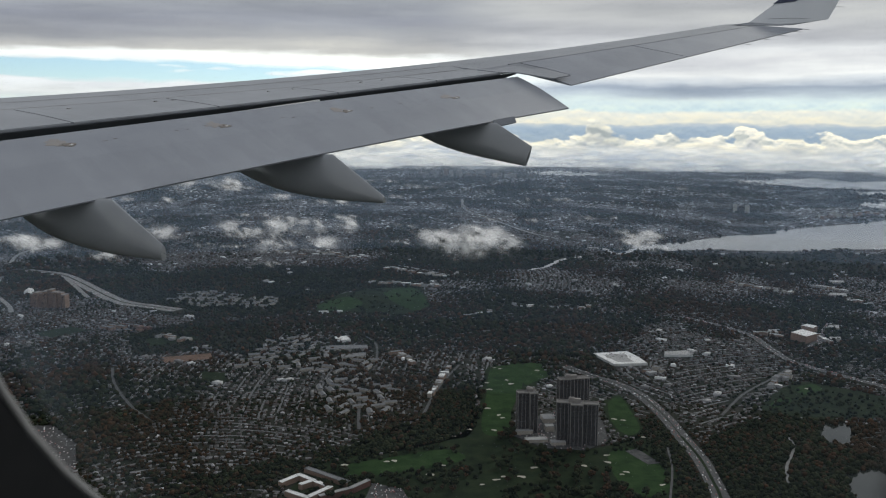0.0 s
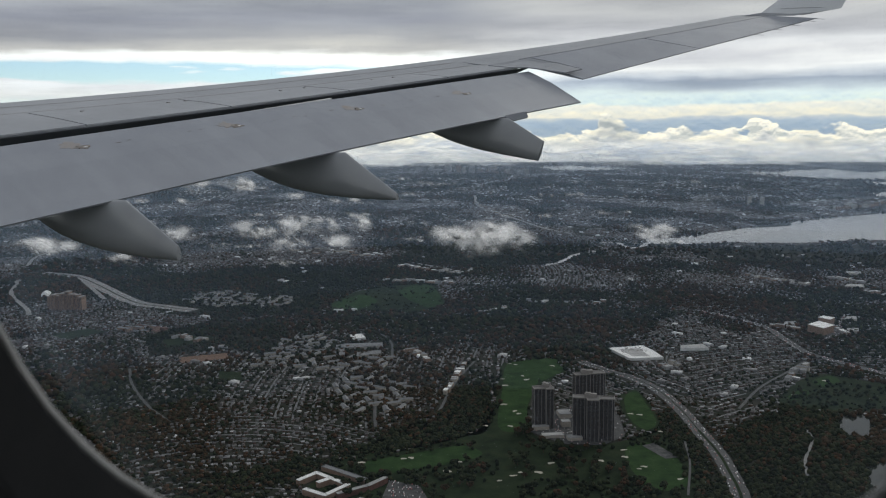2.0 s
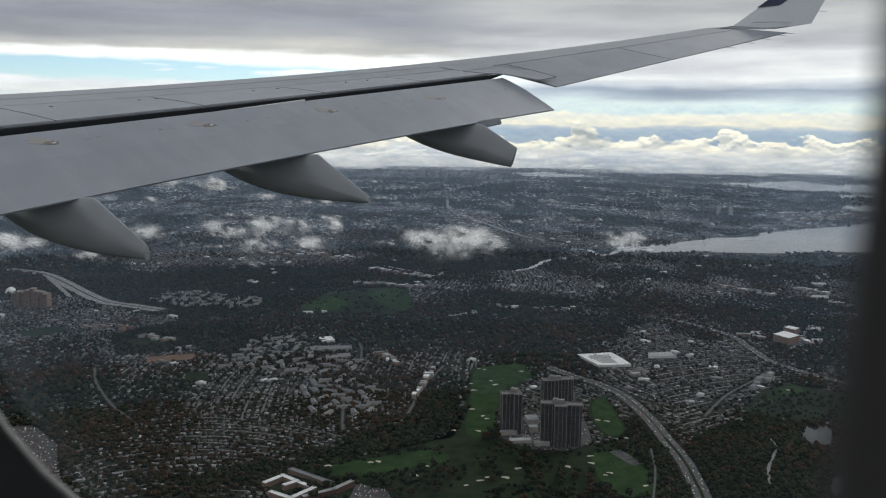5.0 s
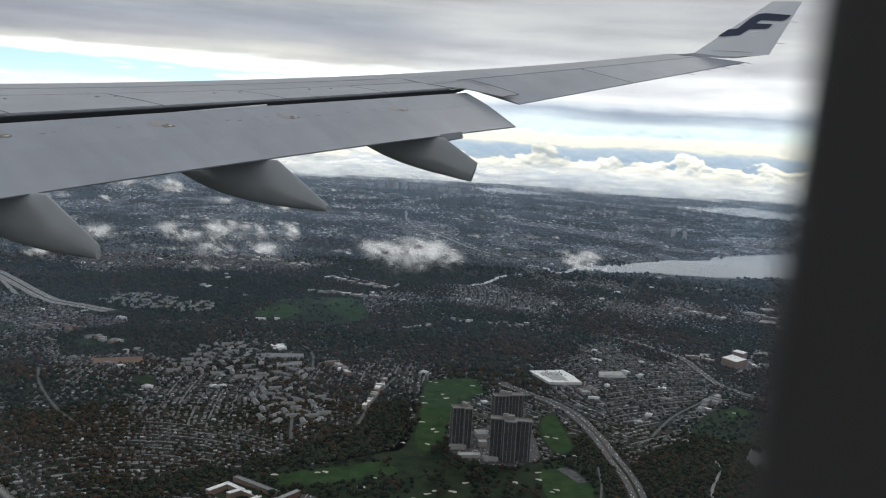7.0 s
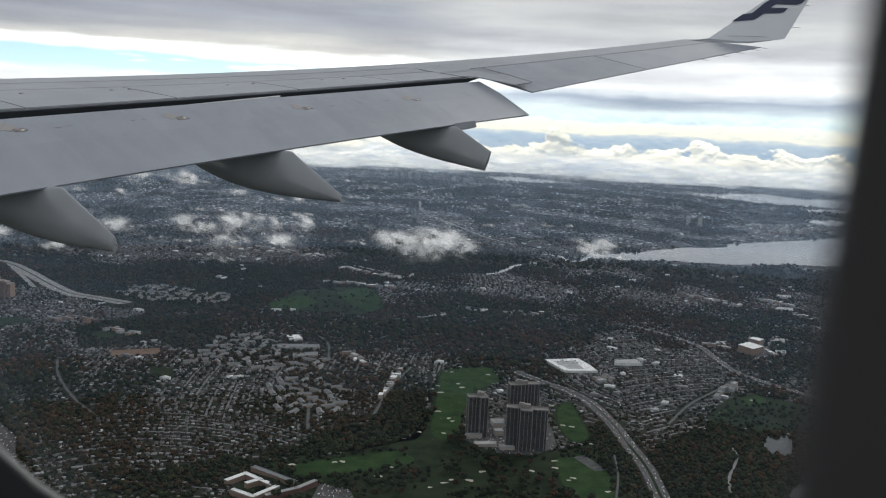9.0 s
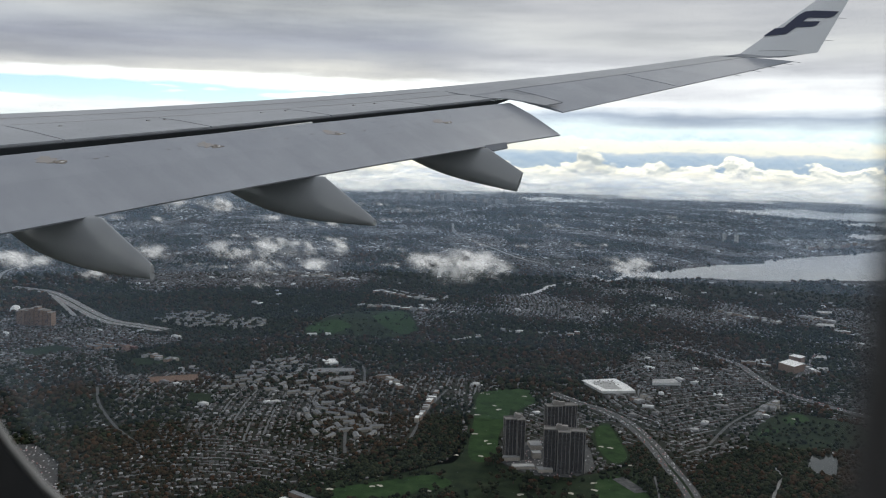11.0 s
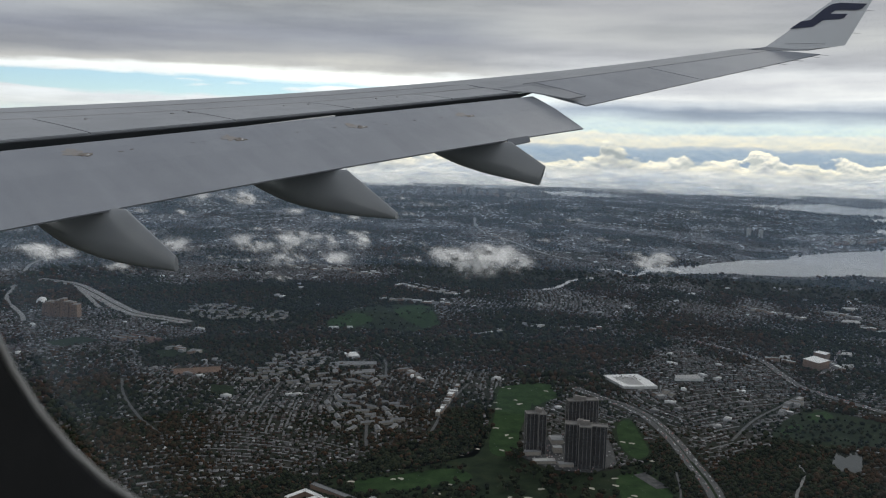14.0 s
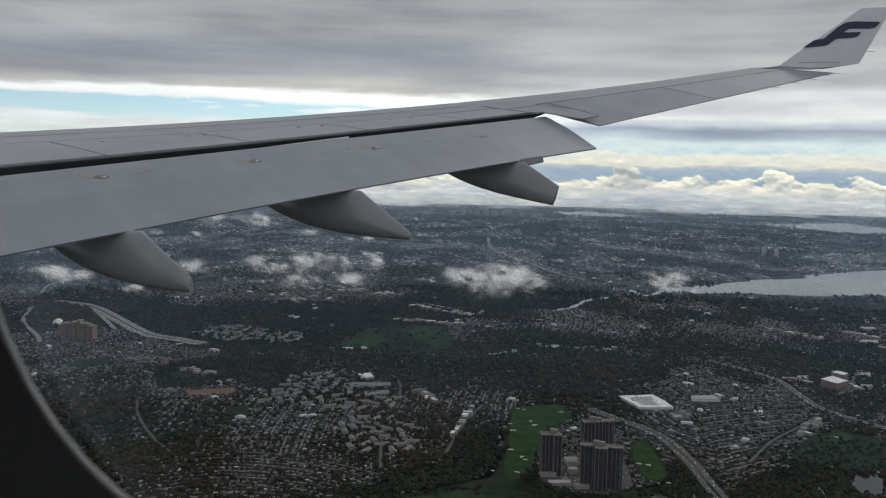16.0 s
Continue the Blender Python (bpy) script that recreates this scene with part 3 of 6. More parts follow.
# little hinge blisters on the spoilers and grimy plates on the flap
for lat in (7.6, 8.1, 8.3, 9.9, 11.3, 11.6, 13.4, 13.9, 15.4, 15.9):
    p = on(SPOIL_LE, lat).lerp(on(SPOIL_TE, lat), 0.25)
    bm = bmesh.new()
    box_bm(bm, p.x - 0.035, p.x + 0.035, p.y - 0.018, p.y + 0.018, p.z - 0.01, p.z + 0.014)
    part("hinge_cover", bm, M_STAIN, airliner, "small brownish hinge cover")
def flap_skin(lat, k, proud):
    a, c = on(FLAP_TOP, lat), on(FLAP_TE, lat)
    lift = 0.02 + 0.025 * (k - 0.12) / 0.33 if k > 0.12 else 0.02 * k / 0.12
    return a.lerp(c, k) + Vector((0, 0, lift + proud))


def patch(lat, k, half, tall, proud, seed, mat, label):
    r = random.Random(seed)
    edge = []
    for i in range(22):
        q = 2 * math.pi * i / 22
        s = r.uniform(0.45, 1.1)
        edge.append((lat + half * s * math.cos(q), k + tall * s * math.sin(q)))
    part("access_plate", loft_bm([[flap_skin(a, c, -0.01) for a, c in edge], [flap_skin(a, c, proud) for a, c in edge]]), mat, flap, label)


for n, (lat, k) in enumerate((((8.872, 11.661, -0.305)[0], 0.22), ((11.296, 10.885, 0.010)[0], 0.28), ((13.671, 10.125, 0.326)[0], 0.33), ((16.219, 9.310, 0.627)[0], 0.38))):
    patch(lat - 0.14, k - 0.06, 0.16, 0.07, 0.004, n, M_FADE, "faded brownish patch on the flap")
    patch(lat, k, 0.13, 0.035, 0.007, 10 + n, M_STAIN, "grimy access plate on the flap")
    patch(lat + 0.03, k + 0.005, 0.03, 0.012, 0.010, 20 + n, M_FLAT, "bright scuffed spot")
    for m in range(4):
        r = random.Random(50 * n + m)
        patch(lat + r.uniform(0.3, 1.9), k + r.uniform(-0.02, 0.02), r.uniform(0.02, 0.06), 0.004, 0.004, 90 + 9 * n + m, M_STAIN, "dark rub mark on the flap")
# seam lines along the upper skin
for line, sh in ((SPOIL_LE, 0.05), (CREST, -0.9)):
    rings = []
    for lat in stations(3.2, 18.2, 12):
        p = on(SPOIL_LE, lat) + Vector((0, 0.05, 0.002)) if sh > 0 else on(SPOIL_LE, lat).lerp(on(CREST, lat), 0.42) + Vector((0, 0, 0.026))
        rings.append([p, p + Vector((0, 0.012, 0)), p + Vector((0, 0.012, 0.003)), p + Vector((0, 0, 0.003))])
    part("skin_seam", loft_bm(rings), M_STAIN, airliner, "thin dark seam in the wing skin")
# white sliver along the flap nose, painted for bright sky behind the slot
rings = []
LAT0 = (11.647, 11.185, 0.273)[0]
LAT1 = (13.527, 10.569, 0.497)[0] - LAT0
for lat in stations(LAT0, LAT0 + LAT1, 6):
    p = on(FLAP_TOP, lat) + Vector((0, 0.02, 0.0))
    rings.append([p + Vector((0, 0, -0.01)), p + Vector((0, 0.03, -0.01)), p + Vector((0, 0.03, -0.006 + 0.034 * (lat - LAT0) / LAT1)), p + Vector((0, 0, -0.004 + 0.026 * (lat - LAT0) / LAT1))])
part("sky_gap_strip", loft_bm(rings), M_FLAT, airliner, "white sliver standing in for sky seen through the slot")

# flap track fairings: a deep keel that sweeps aft to a blunt tail behind the flap
def fairing(lat, tail_f, tail_z, b, c, ridge_f, ridge_z, top_f, top_z, wide, slant=0.0):
    nose_f = ridge_f + 3.1
    rings = []
    steps = sorted([nose_f + (tail_f - nose_f) * i / 18 for i in range(19)] + [ridge_f + 0.004, ridge_f - 0.004, tail_f + 0.006], reverse=True)
    for f in steps:
        u = (f - nose_f) / (tail_f - nose_f)
        df = f - tail_f
        keel = tail_z + b * df + c * df ** 3
        roof = ridge_z - 0.03 + 0.03 * (f - ridge_f) if f > ridge_f else ridge_z - 0.03 + (top_z - ridge_z + 0.03) * (ridge_f - f) / (ridge_f - top_f)
        keel = min(keel, roof - 0.03)
        w = wide * min(1.0, 0.2 + 1.6 * u) * (1 - 0.84 * max(0.0, u - 0.45) / 0.55)
        ring = []
        for k in range(20):
            a = 2 * math.pi * (k + 0.5) / 20
            x = math.copysign(abs(math.cos(a)) ** 0.75, math.cos(a))
            h = math.copysign(abs(math.sin(a)) ** (0.3 if math.sin(a) > 0 else 1.0), math.sin(a))
            ring.append((lat + w * x * (1 - 0.72 * max(0.0, h) if f < ridge_f + 0.2 else 1 - 0.3 * max(0.0, h)), f + slant * (1 - h) / 2 * max(0.0, (u - 0.8) / 0.2), (roof + keel) / 2 + (roof - keel) / 2 * h))
        rings.append(ring)
    ob = part("flap_fairing", loft_bm(rings), M_FAIR, airliner, "grey canoe-shaped flap track fairing", smooth=True)
    wick = loft_bm([[(lat + 0.006 * math.cos(a), tail_f + 0.02, (tail_z + top_z) / 2 + 0.03 + 0.006 * math.sin(a)) for a in (0, 2.1, 4.2)],
                    [(lat + 0.003 * math.cos(a), tail_f - 0.10, (tail_z + top_z) / 2 - 0.02 + 0.003 * math.sin(a)) for a in (0, 2.1, 4.2)]])
    part("static_wick", wick, M_DARK, ob, "thin dark static wick")
    return ob


fairing(8.52, 9.40, -1.82, 0.0, 0.0175, 10.42, -0.99, 9.33, -1.65, 0.30)
fairing(12.30, 8.30, -1.24, 0.0, 0.0135, 9.36, -0.42, 8.29, -1.13, 0.31)
fairing(16.23, 7.42, -0.735, 0.12, 0.016, 8.21, 0.15, 7.31, -0.41, 0.31, 0.13)
# small tab at the flap's outer trailing edge
tab = [(16.285, 8.314, 0.176), (16.886, 8.134, 0.262), (16.955, 8.114, 0.146), (16.576, 8.227, 0.081), (16.318, 8.305, 0.097)]
part("flap_tab", loft_bm([[Vector(p) for p in tab], [Vector(p) + Vector((0, 0.03, -0.025)) for p in tab]]), M_FLAP, airliner)

# winglet, canted out at the tip
base = [(26.550, 5.498, 3.018), (26.750, 4.399, 2.907), (27.000, 3.491, 3.039)]
top = [(27.750, 3.628, 4.651), (27.800, 3.202, 4.652), (27.850, 2.840, 4.638)]


def blade(pts, thick):
    a, m, c = (Vector(p) for p in pts)
    return [a, a.lerp(m, 0.5) + Vector((-thick * 0.8, 0, 0)), m + Vector((-thick, 0, 0)), c, m + Vector((thick, 0, 0)), a.lerp(m, 0.5) + Vector((thick * 0.8, 0, 0))]


winglet = part("winglet", loft_bm([blade(base, 0.06), blade([Vector(p).lerp(Vector(q), 0.5) for p, q in zip(base, top)], 0.045), blade(top, 0.02)]), M_WHITE, airliner, "white upswept winglet with a dark blue emblem", smooth=False)
tip = [on(CREST, 26.3) + Vector((0, 0.1, -0.05)), on(CREST, 26.5).lerp(on(AIL_HINGE, 26.5), 0.6), on(AIL_HINGE, 26.6) + Vector((0, -0.6, -0.06))]
part("tip_fillet", loft_bm([blade(tip, 0.12), blade([Vector(p).lerp(q, 0.45) for p, q in zip(base, tip)], 0.09), blade(base, 0.06)]), M_WING, airliner)
EMBLEM = [(-0.022, 0.313), (-0.02, 0.451), (0.123, 0.467), (0.09, 0.674), (0.131, 0.75), (0.3, 0.765), (0.942, 0.737), (0.895, 0.652), (0.813, 0.624), (0.381, 0.63), (0.352, 0.57), (0.698, 0.562), (0.694, 0.492), (0.637, 0.465), (0.358, 0.459), (0.315, 0.34)]
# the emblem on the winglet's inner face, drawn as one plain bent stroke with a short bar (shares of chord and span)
def on_winglet(a, c):
    lo, hi = Vector(base[0]).lerp(Vector(base[2]), a), Vector(top[0]).lerp(Vector(top[2]), a)
    return lo.lerp(hi, c) + Vector((-0.030 - 0.022 * math.sin(math.pi * min(1.0, max(0.0, a))), 0, 0))


bm = bmesh.new()
f = bm.faces.new([bm.verts.new(on_winglet(a, c)) for a, c in EMBLEM])
e = bmesh.ops.extrude_face_region(bm, geom=[f])
bmesh.ops.translate(bm, vec=(-0.005, 0, 0), verts=[v for v in e["geom"] if isinstance(v, bmesh.types.BMVert)])
bmesh.ops.triangulate(bm, faces=[q for q in bm.faces if len(q.verts) > 4])
part("emblem", bm, M_NAVY, winglet, "dark blue bent emblem stroke")
rings = [[Vector(p) + Vector(o) for o in ((-0.05, 0, 0), (-0.05, 0, 0.009), (-0.056, 0, 0.009), (-0.056, 0, 0))] for p in ((26.600, 4.986, 3.076), (26.750, 4.415, 3.082), (26.850, 3.964, 3.065))]
part("seam", loft_bm(rings), M_DARK, winglet, "dark seam line")
# static wicks along the outer trailing edge and the winglet
for lat in (24.2, 24.9, 25.5, 26.1, 26.44):
    p = on(AIL_TE, lat)
    part("static_wick", loft_bm([[p + Vector((0.008 * math.cos(a), 0.1, 0.008 * math.sin(a))) for a in (0, 2.1, 4.2)], [p + Vector((0.05 + 0.004 * math.cos(a), -0.2, -0.04 + 0.004 * math.sin(a))) for a in (0, 2.1, 4.2)]]), M_DARK, airliner)
for k in (0.22, 0.62):
    p = Vector(base[2]).lerp(Vector(top[2]), k)
    part("static_wick", loft_bm([[p + Vector((0.008 * math.cos(a), 0.1, 0.008 * math.sin(a))) for a in (0, 2.1, 4.2)], [p + Vector((0.03 + 0.004 * math.cos(a), -0.22, -0.02 + 0.004 * math.sin(a))) for a in (0, 2.1, 4.2)]]), M_DARK, airliner)
# dark gap lines at the aileron hinge
rings = []
for lat in stations(19.0, 26.4, 8):
    p = on(AIL_HINGE, lat)
    rings.append([p + Vector((0, -0.045, 0.004)), p + Vector((0, 0.0, 0.004)), p + Vector((0, 0.0, -0.01)), p + Vector((0, -0.045, -0.01))])
part("hinge_gap", loft_bm(rings), M_DARK, airliner, "dark gap along the aileron hinge")

# ---- cabin wall with the window ----
HW, HH, RAD, CU, CV = 0.17715, 0.200, 0.130, 0.16535, 0.064


def outline(grow, n=10):
    pts = []
    hw, hh, r = HW + grow, HH + grow, RAD + grow
    for sx, sy, a0 in ((1, 1, 0), (-1, 1, 90), (-1, -1, 180), (1, -1, 270)):
        for k in range(n + 1):
            a = radians(a0 + 90 * k / n)
            pts.append((CU + sx * (hw - r) + r * math.cos(a), CV + sy * (hh - r) + r * math.sin(a)))
    return pts


def window_ring(name, profile, mat, parent, label=""):
    rings = [[(lat, u, v) for u, v in outline(grow)] for grow, lat in profile]
    rings.append(rings[0])
    return part(name, loft_bm(rings, caps=False), mat, parent, label, smooth=False)


window = thing("window_1", SHIP, "rounded cabin window with a dark plastic surround", "window", kind="structure")
window_ring("rim", [(0.0, 0.1966), (0.0, 0.196), (0.0004, 0.1945), (0.0019, 0.1945), (0.0019, 0.1975)], M_RIM, window, "pale rim of the window opening")
window_ring("seal", [(0.0019, 0.1935), (0.032, 0.185), (0.036, 0.185), (0.036, 0.197), (0.0019, 0.197)], M_SEAL, window, "black rubber seal")
wall = thing("wall_cabin", SHIP, "dark cabin side wall around the window", "wall", kind="structure")
pts = outline(0.036)
outer = [(CU + 1.6 * math.copysign(1, u - CU) if abs(u - CU) / 1.6 > abs(v - CV) / 1.1 else CU + (u - CU) * 1.1 / abs(v - CV),
          CV + 1.1 * math.copysign(1, v - CV) if abs(v - CV) / 1.1 >= abs(u - CU) / 1.6 else CV + (v - CV) * 1.6 / abs(u - CU)) for u, v in pts]
rings = [[(0.19, u, v) for u, v in pts], [(0.16, u, v) for u, v in outline(0.06)], [(0.15, u, v) for u, v in outer], [(0.21, u, v) for u, v in outer], [(0.21, u, v) for u, v in pts]]
rings.append(rings[0])
part("panel", loft_bm(rings, caps=False), M_BEZEL, wall)
# the rounded aft lip of the surround, close to the eye
rings = []
for v in stations(-0.16, 0.16, 13):
    u = 0.0032 - 0.045 * v
    rings.append([(0.050, u - 0.0012, v), (0.0512, u, v), (0.053, u + 0.0002, v), (0.075, u - 0.004, v), (0.12, u - 0.012, v), (0.15, u - 0.03, v), (0.15, u - 0.14, v), (0.06, u - 0.14, v), (0.052, u - 0.06, v)])
part("surround_lip", loft_bm(rings), M_LIP, wall, "dark rounded lip of the window surround", smooth=True)
# unseen cabin shell, open at both ends, added to keep skylight off the window surround
for nm, b in (("ceiling", (-1.3, 0.15, CU - 1.6, CU + 1.6, CV + 1.1, CV + 1.16)), ("floor", (-1.3, 0.15, CU - 1.6, CU + 1.6, CV - 1.16, CV - 1.1)), ("wall_aisle", (-1.36, -1.3, CU - 1.6, CU + 1.6, CV - 1.16, CV + 1.16))):
    bm = bmesh.new()
    box_bm(bm, *b)
    shell = part(nm, bm, M_CABIN, None)
    shell.matrix_world = SHIP
    tagged(shell, "unseen grey cabin lining that shades the window wall", "cabin lining", "", "structure")
# the inner pane: clear plastic with a faint film of dust
pane = part("pane", loft_bm([[(0.226, u, v) for u, v in outline(0.03)], [(0.229, u, v) for u, v in outline(0.03)]]), M_PANEL, window, "clear plastic pane with a faint dusty film")
pane.visible_shadow = False

# ---- land ----
from_rng = np.random.default_rng(5)


def polygon(name, pts, z, mat, kind="structure", label="", category="", rounded=False, ragged=0.0):
    if ragged:
        r = random.Random(len(pts) + int(pts[0][0]))
        for _ in range(4):
            fine = []
            for a, c in zip(pts, pts[1:] + pts[:1]):
                k = r.uniform(-ragged, ragged)
                fine += [a, ((a[0] + c[0]) / 2 - k * (c[1] - a[1]), (a[1] + c[1]) / 2 + k * (c[0] - a[0]))]
            pts = fine
    if rounded:
        n, fine = len(pts), []
        for i in range(n):
            a, q, c, d = (Vector(pts[(i + k) % n]) for k in (-1, 0, 1, 2))
            for k in range(5):
                t = k / 5
                p = 0.5 * (2 * q + (c - a) * t + (2 * a - 5 * q + 4 * c - d) * t * t + (3 * q - a - 3 * c + d) * t ** 3)
                fine.append((p.x, p.y))
        pts = fine
    bm = bmesh.new()
    vs = [bm.verts.new((x, y, z)) for x, y in pts]
    f = bm.faces.new(vs)
    if f.normal.z < 0 or sum(a[0] * b[1] - b[0] * a[1] for a, b in zip(pts, pts[1:] + pts[:1])) < 0:
        f.normal_flip()
    bmesh.ops.triangulate(bm, faces=bm.faces)
    me = bpy.data.meshes.new(name)
    bm.to_mesh(me)
    bm.free()
    me.materials.append(mat)
    ob = new(name, me)
    return tagged(ob, label, category, "", kind)


def smooth_line(pts, n=6):
    out = []
    p = [Vector((*q, 0)) for q in pts]
    p = [p[0] * 2 - p[1]] + p + [p[-1] * 2 - p[-2]]
    for i in range(1, len(p) - 2):
        for k in range(n):
            t = k / n
            a, b, c, d = p[i - 1], p[i], p[i + 1], p[i + 2]
            out.append(0.5 * ((2 * b) + (c - a) * t + (2 * a - 5 * b + 4 * c - d) * t * t + (3 * b - a - 3 * c + d) * t ** 3))
    out.append(p[-2])
    return out


ROADS = []


def strip(name, pts, width, z, mat, label="", category="road", shift=0.0, keep=True):
    line = smooth_line(pts)
    verts, faces = [], []
    for i, q in enumerate(line):
        t = (line[min(i + 1, len(line) - 1)] - line[max(i - 1, 0)]).normalized()
        s = Vector((-t.y, t.x, 0))
        verts += [q + s * (shift - width / 2) + Vector((0, 0, z)), q + s * (shift + width / 2) + Vector((0, 0, z))]
        if i:
            faces.append((2 * i - 2, 2 * i - 1, 2 * i + 1, 2 * i)[::-1])
    if keep:
        ROADS.append((np.array([(q.x, q.y) for q in line]), width))
    return tagged(mesh_object(name, verts, faces, mat), label, category, "", "structure")


def inside(P, poly):
    x, y = P[:, 0], P[:, 1]
    hit = np.zeros(len(P), bool)
    for (x0, y0), (x1, y1) in zip(poly, poly[1:] + poly[:1]):
        c = (y0 > y) != (y1 > y)
        hit ^= c & (x < (x1 - x0) * (y - y0) / (y1 - y0 + 1e-9) + x0)
    return hit


def near_line(P, line, dist):
    hit = np.zeros(len(P), bool)
    for a, b in zip(line, line[1:]):
        d = b - a
        t = np.clip(((P - a) @ d) / (d @ d + 1e-9), 0, 1)
        hit |= ((P - a - t[:, None] * d) ** 2).sum(1) < dist * dist
    return hit


rings_r = [0, 150, 300, 600, 1200, 2400, 3600, 4800]
bm = bmesh.new()
prev = None
for r in rings_r[1:]:
    cur = [bm.verts.new((r * math.cos(2 * math.pi * k / 64), r * math.sin(2 * math.pi * k / 64), 0)) for k in range(64)]
    if prev is None:
        bm.faces.new(cur)
    else:
        for k in range(64):
            bm.faces.new((prev[k], prev[(k + 1) % 64], cur[(k + 1) % 64], cur[k])[::-1])
    prev = cur
bmesh.ops.recalc_face_normals(bm, faces=bm.faces)
me = bpy.data.meshes.new("ground")
bm.to_mesh(me)
bm.free()
me.materials.append(M_GROUND)
tagged(new("ground", me), "dark autumn suburb land reaching to the horizon", "ground", "", "structure")

BAY = [(250, 1249), (330, 1249), (391, 1266), (427, 1254), (481, 1249), (555, 1272), (610, 1272), (786, 1254), (1212, 1919), (806, 1669), (707, 1609), (566, 1509), (441, 1421), (358, 1349), (279, 1303)]
SOUND = [(970, 3026), (1175, 3167), (1325, 3242), (1351, 3022), (1465, 3021), (1581, 2953), (1385, 2584), (1168, 2611), (1068, 2691), (1017, 2834)]
SOUND_EAST = [(1120, 2520), (1244, 2516), (1412, 2600), (1243, 2316), (1158, 2358), (1105, 2401)]
STRAIT = [(311, 3603), (460, 3700), (591, 3505), (662, 3415), (528, 3251), (351, 3334)]
STRAIT_EAST = [(1176, 3904), (1357, 4079), (1445, 3900), (1465, 3587), (1313, 3541), (1228, 3689)]
INLET = [(955, 2099), (1010, 2133), (1057, 2132), (1173, 2184), (1061, 1974), (967, 1960), (950, 1990)]
POND = [(213, 489), (224, 504), (226, 500), (234, 506), (235, 495), (227, 475), (217, 465), (216, 473), (209, 470)]
LAKE = [(197, 423), (215, 432), (232, 423), (234, 391), (213, 358), (195, 369), (191, 397)]
for nm, pl, lb in (("water", BAY, "still silver bay water below the far shore"), ("water", SOUND, "pale far sound water under cloud"), ("water", STRAIT, "thin bright strip of far water"),
                   ("water", SOUND_EAST, "pale far sound water behind a headland"), ("water", STRAIT_EAST, "thin bright strip of far water"), ("water", INLET, "small pale inlet"), ("water", POND, "small round pond among trees"), ("water", LAKE, "dark lake edged by trees")):
    polygon(nm, pl, 0.25, M_POND if pl in (POND, LAKE) else M_WATER, label=lb, category="water", rounded=pl in (POND, LAKE), ragged=0.0 if pl in (POND, LAKE) else 0.16)

GOLF = [(-65, 434), (-32, 449), (1, 470), (17, 492), (30, 621), (64, 636), (73, 607), (59, 573), (48, 561), (38, 483), (57, 457), (85, 461), (109, 478), (117, 423), (92, 339), (-65, 339)]
GOLF_EAST = [(100, 543), (112, 556), (115, 532), (114, 492), (106, 474), (96, 483), (96, 511)]
GOLF_FAR = [(-126, 839), (-108, 905), (-75, 937), (-27, 950), (-14, 839), (-37, 801), (-73, 808), (-120, 808)]
GOLF_RIGHT = [(195, 532), (223, 573), (247, 589), (265, 573), (285, 555), (264, 511), (217, 508), (198, 519)]
for pl in (GOLF, GOLF_EAST, GOLF_FAR, GOLF_RIGHT):
    polygon("lawn", pl, 0.12, M_ROUGH, label="dark green golf course grass", category="lawn", rounded=True)
FIELD = [(-212, 644), (-178, 657), (-172, 641), (-204, 628)]
polygon("field", FIELD, 0.12, M_EARTH, label="bare brown earth field", category="field")

HWAY = [(86, 625), (104, 597), (113, 586), (125, 559), (131, 516), (132, 478), (133, 445), (131, 417), (128, 391), (118, 344)]
strip("highway", HWAY, 8.6, 0.3, M_ROAD, "curving grey parkway with traffic", "highway")
PARKWAY = [(214, 801), (235, 773), (254, 730), (255, 686), (256, 647), (264, 628), (279, 602), (306, 561)]
strip("highway", PARKWAY, 6.4, 0.3, M_ROAD, "straight grey parkway with traffic", "highway")
LEFTWAY = [(-500, 1043), (-448, 1015), (-401, 960), (-353, 896), (-316, 852), (-283, 833), (-251, 815)]
strip("highway", LEFTWAY, 16.0, 0.3, M_HIGH, "pale wide expressway bending through woods", "highway")


def scatter(name, protos, P, z, yaw, scale, mat, label, category, group=""):
    """One mesh of many small solids: each of the points takes one of the shapes, turned and scaled."""
    pick = from_rng.integers(0, len(protos), len(P))
    V, F, base = [], [], 0
    for i, (pv, pf) in enumerate(protos):
        sel = pick == i
        n = int(sel.sum())
        if not n:
            continue
        pv, pf = np.asarray(pv, float), np.asarray(pf, int)
        c, s = np.cos(yaw[sel])[:, None], np.sin(yaw[sel])[:, None]
        sc = scale[sel]
        x, y, h = pv[None, :, 0] * sc[:, :1], pv[None, :, 1] * sc[:, 1:2], pv[None, :, 2] * sc[:, 2:3]
        v = np.stack([x * c - y * s + P[sel, :1], x * s + y * c + P[sel, 1:2], h + z], -1)
        V.append(v.reshape(-1, 3))
        F.append((pf[None] + (np.arange(n) * len(pv))[:, None, None]).reshape(-1, 3) + base)
        base += n * len(pv)
    V, F = np.concatenate(V), np.concatenate(F)
    me = bpy.data.meshes.new(name)
    me.vertices.add(len(V)), me.loops.add(F.size), me.polygons.add(len(F))
    me.vertices.foreach_set("co", V.ravel())
    me.loops.foreach_set("vertex_index", F.ravel().astype(np.int32))
    me.polygons.foreach_set("loop_start", np.arange(0, F.size, 3, dtype=np.int32))
    me.update(calc_edges=True)
    me.materials.append(mat)
    return tagged(new(name, me), label, category, group, "stuff")


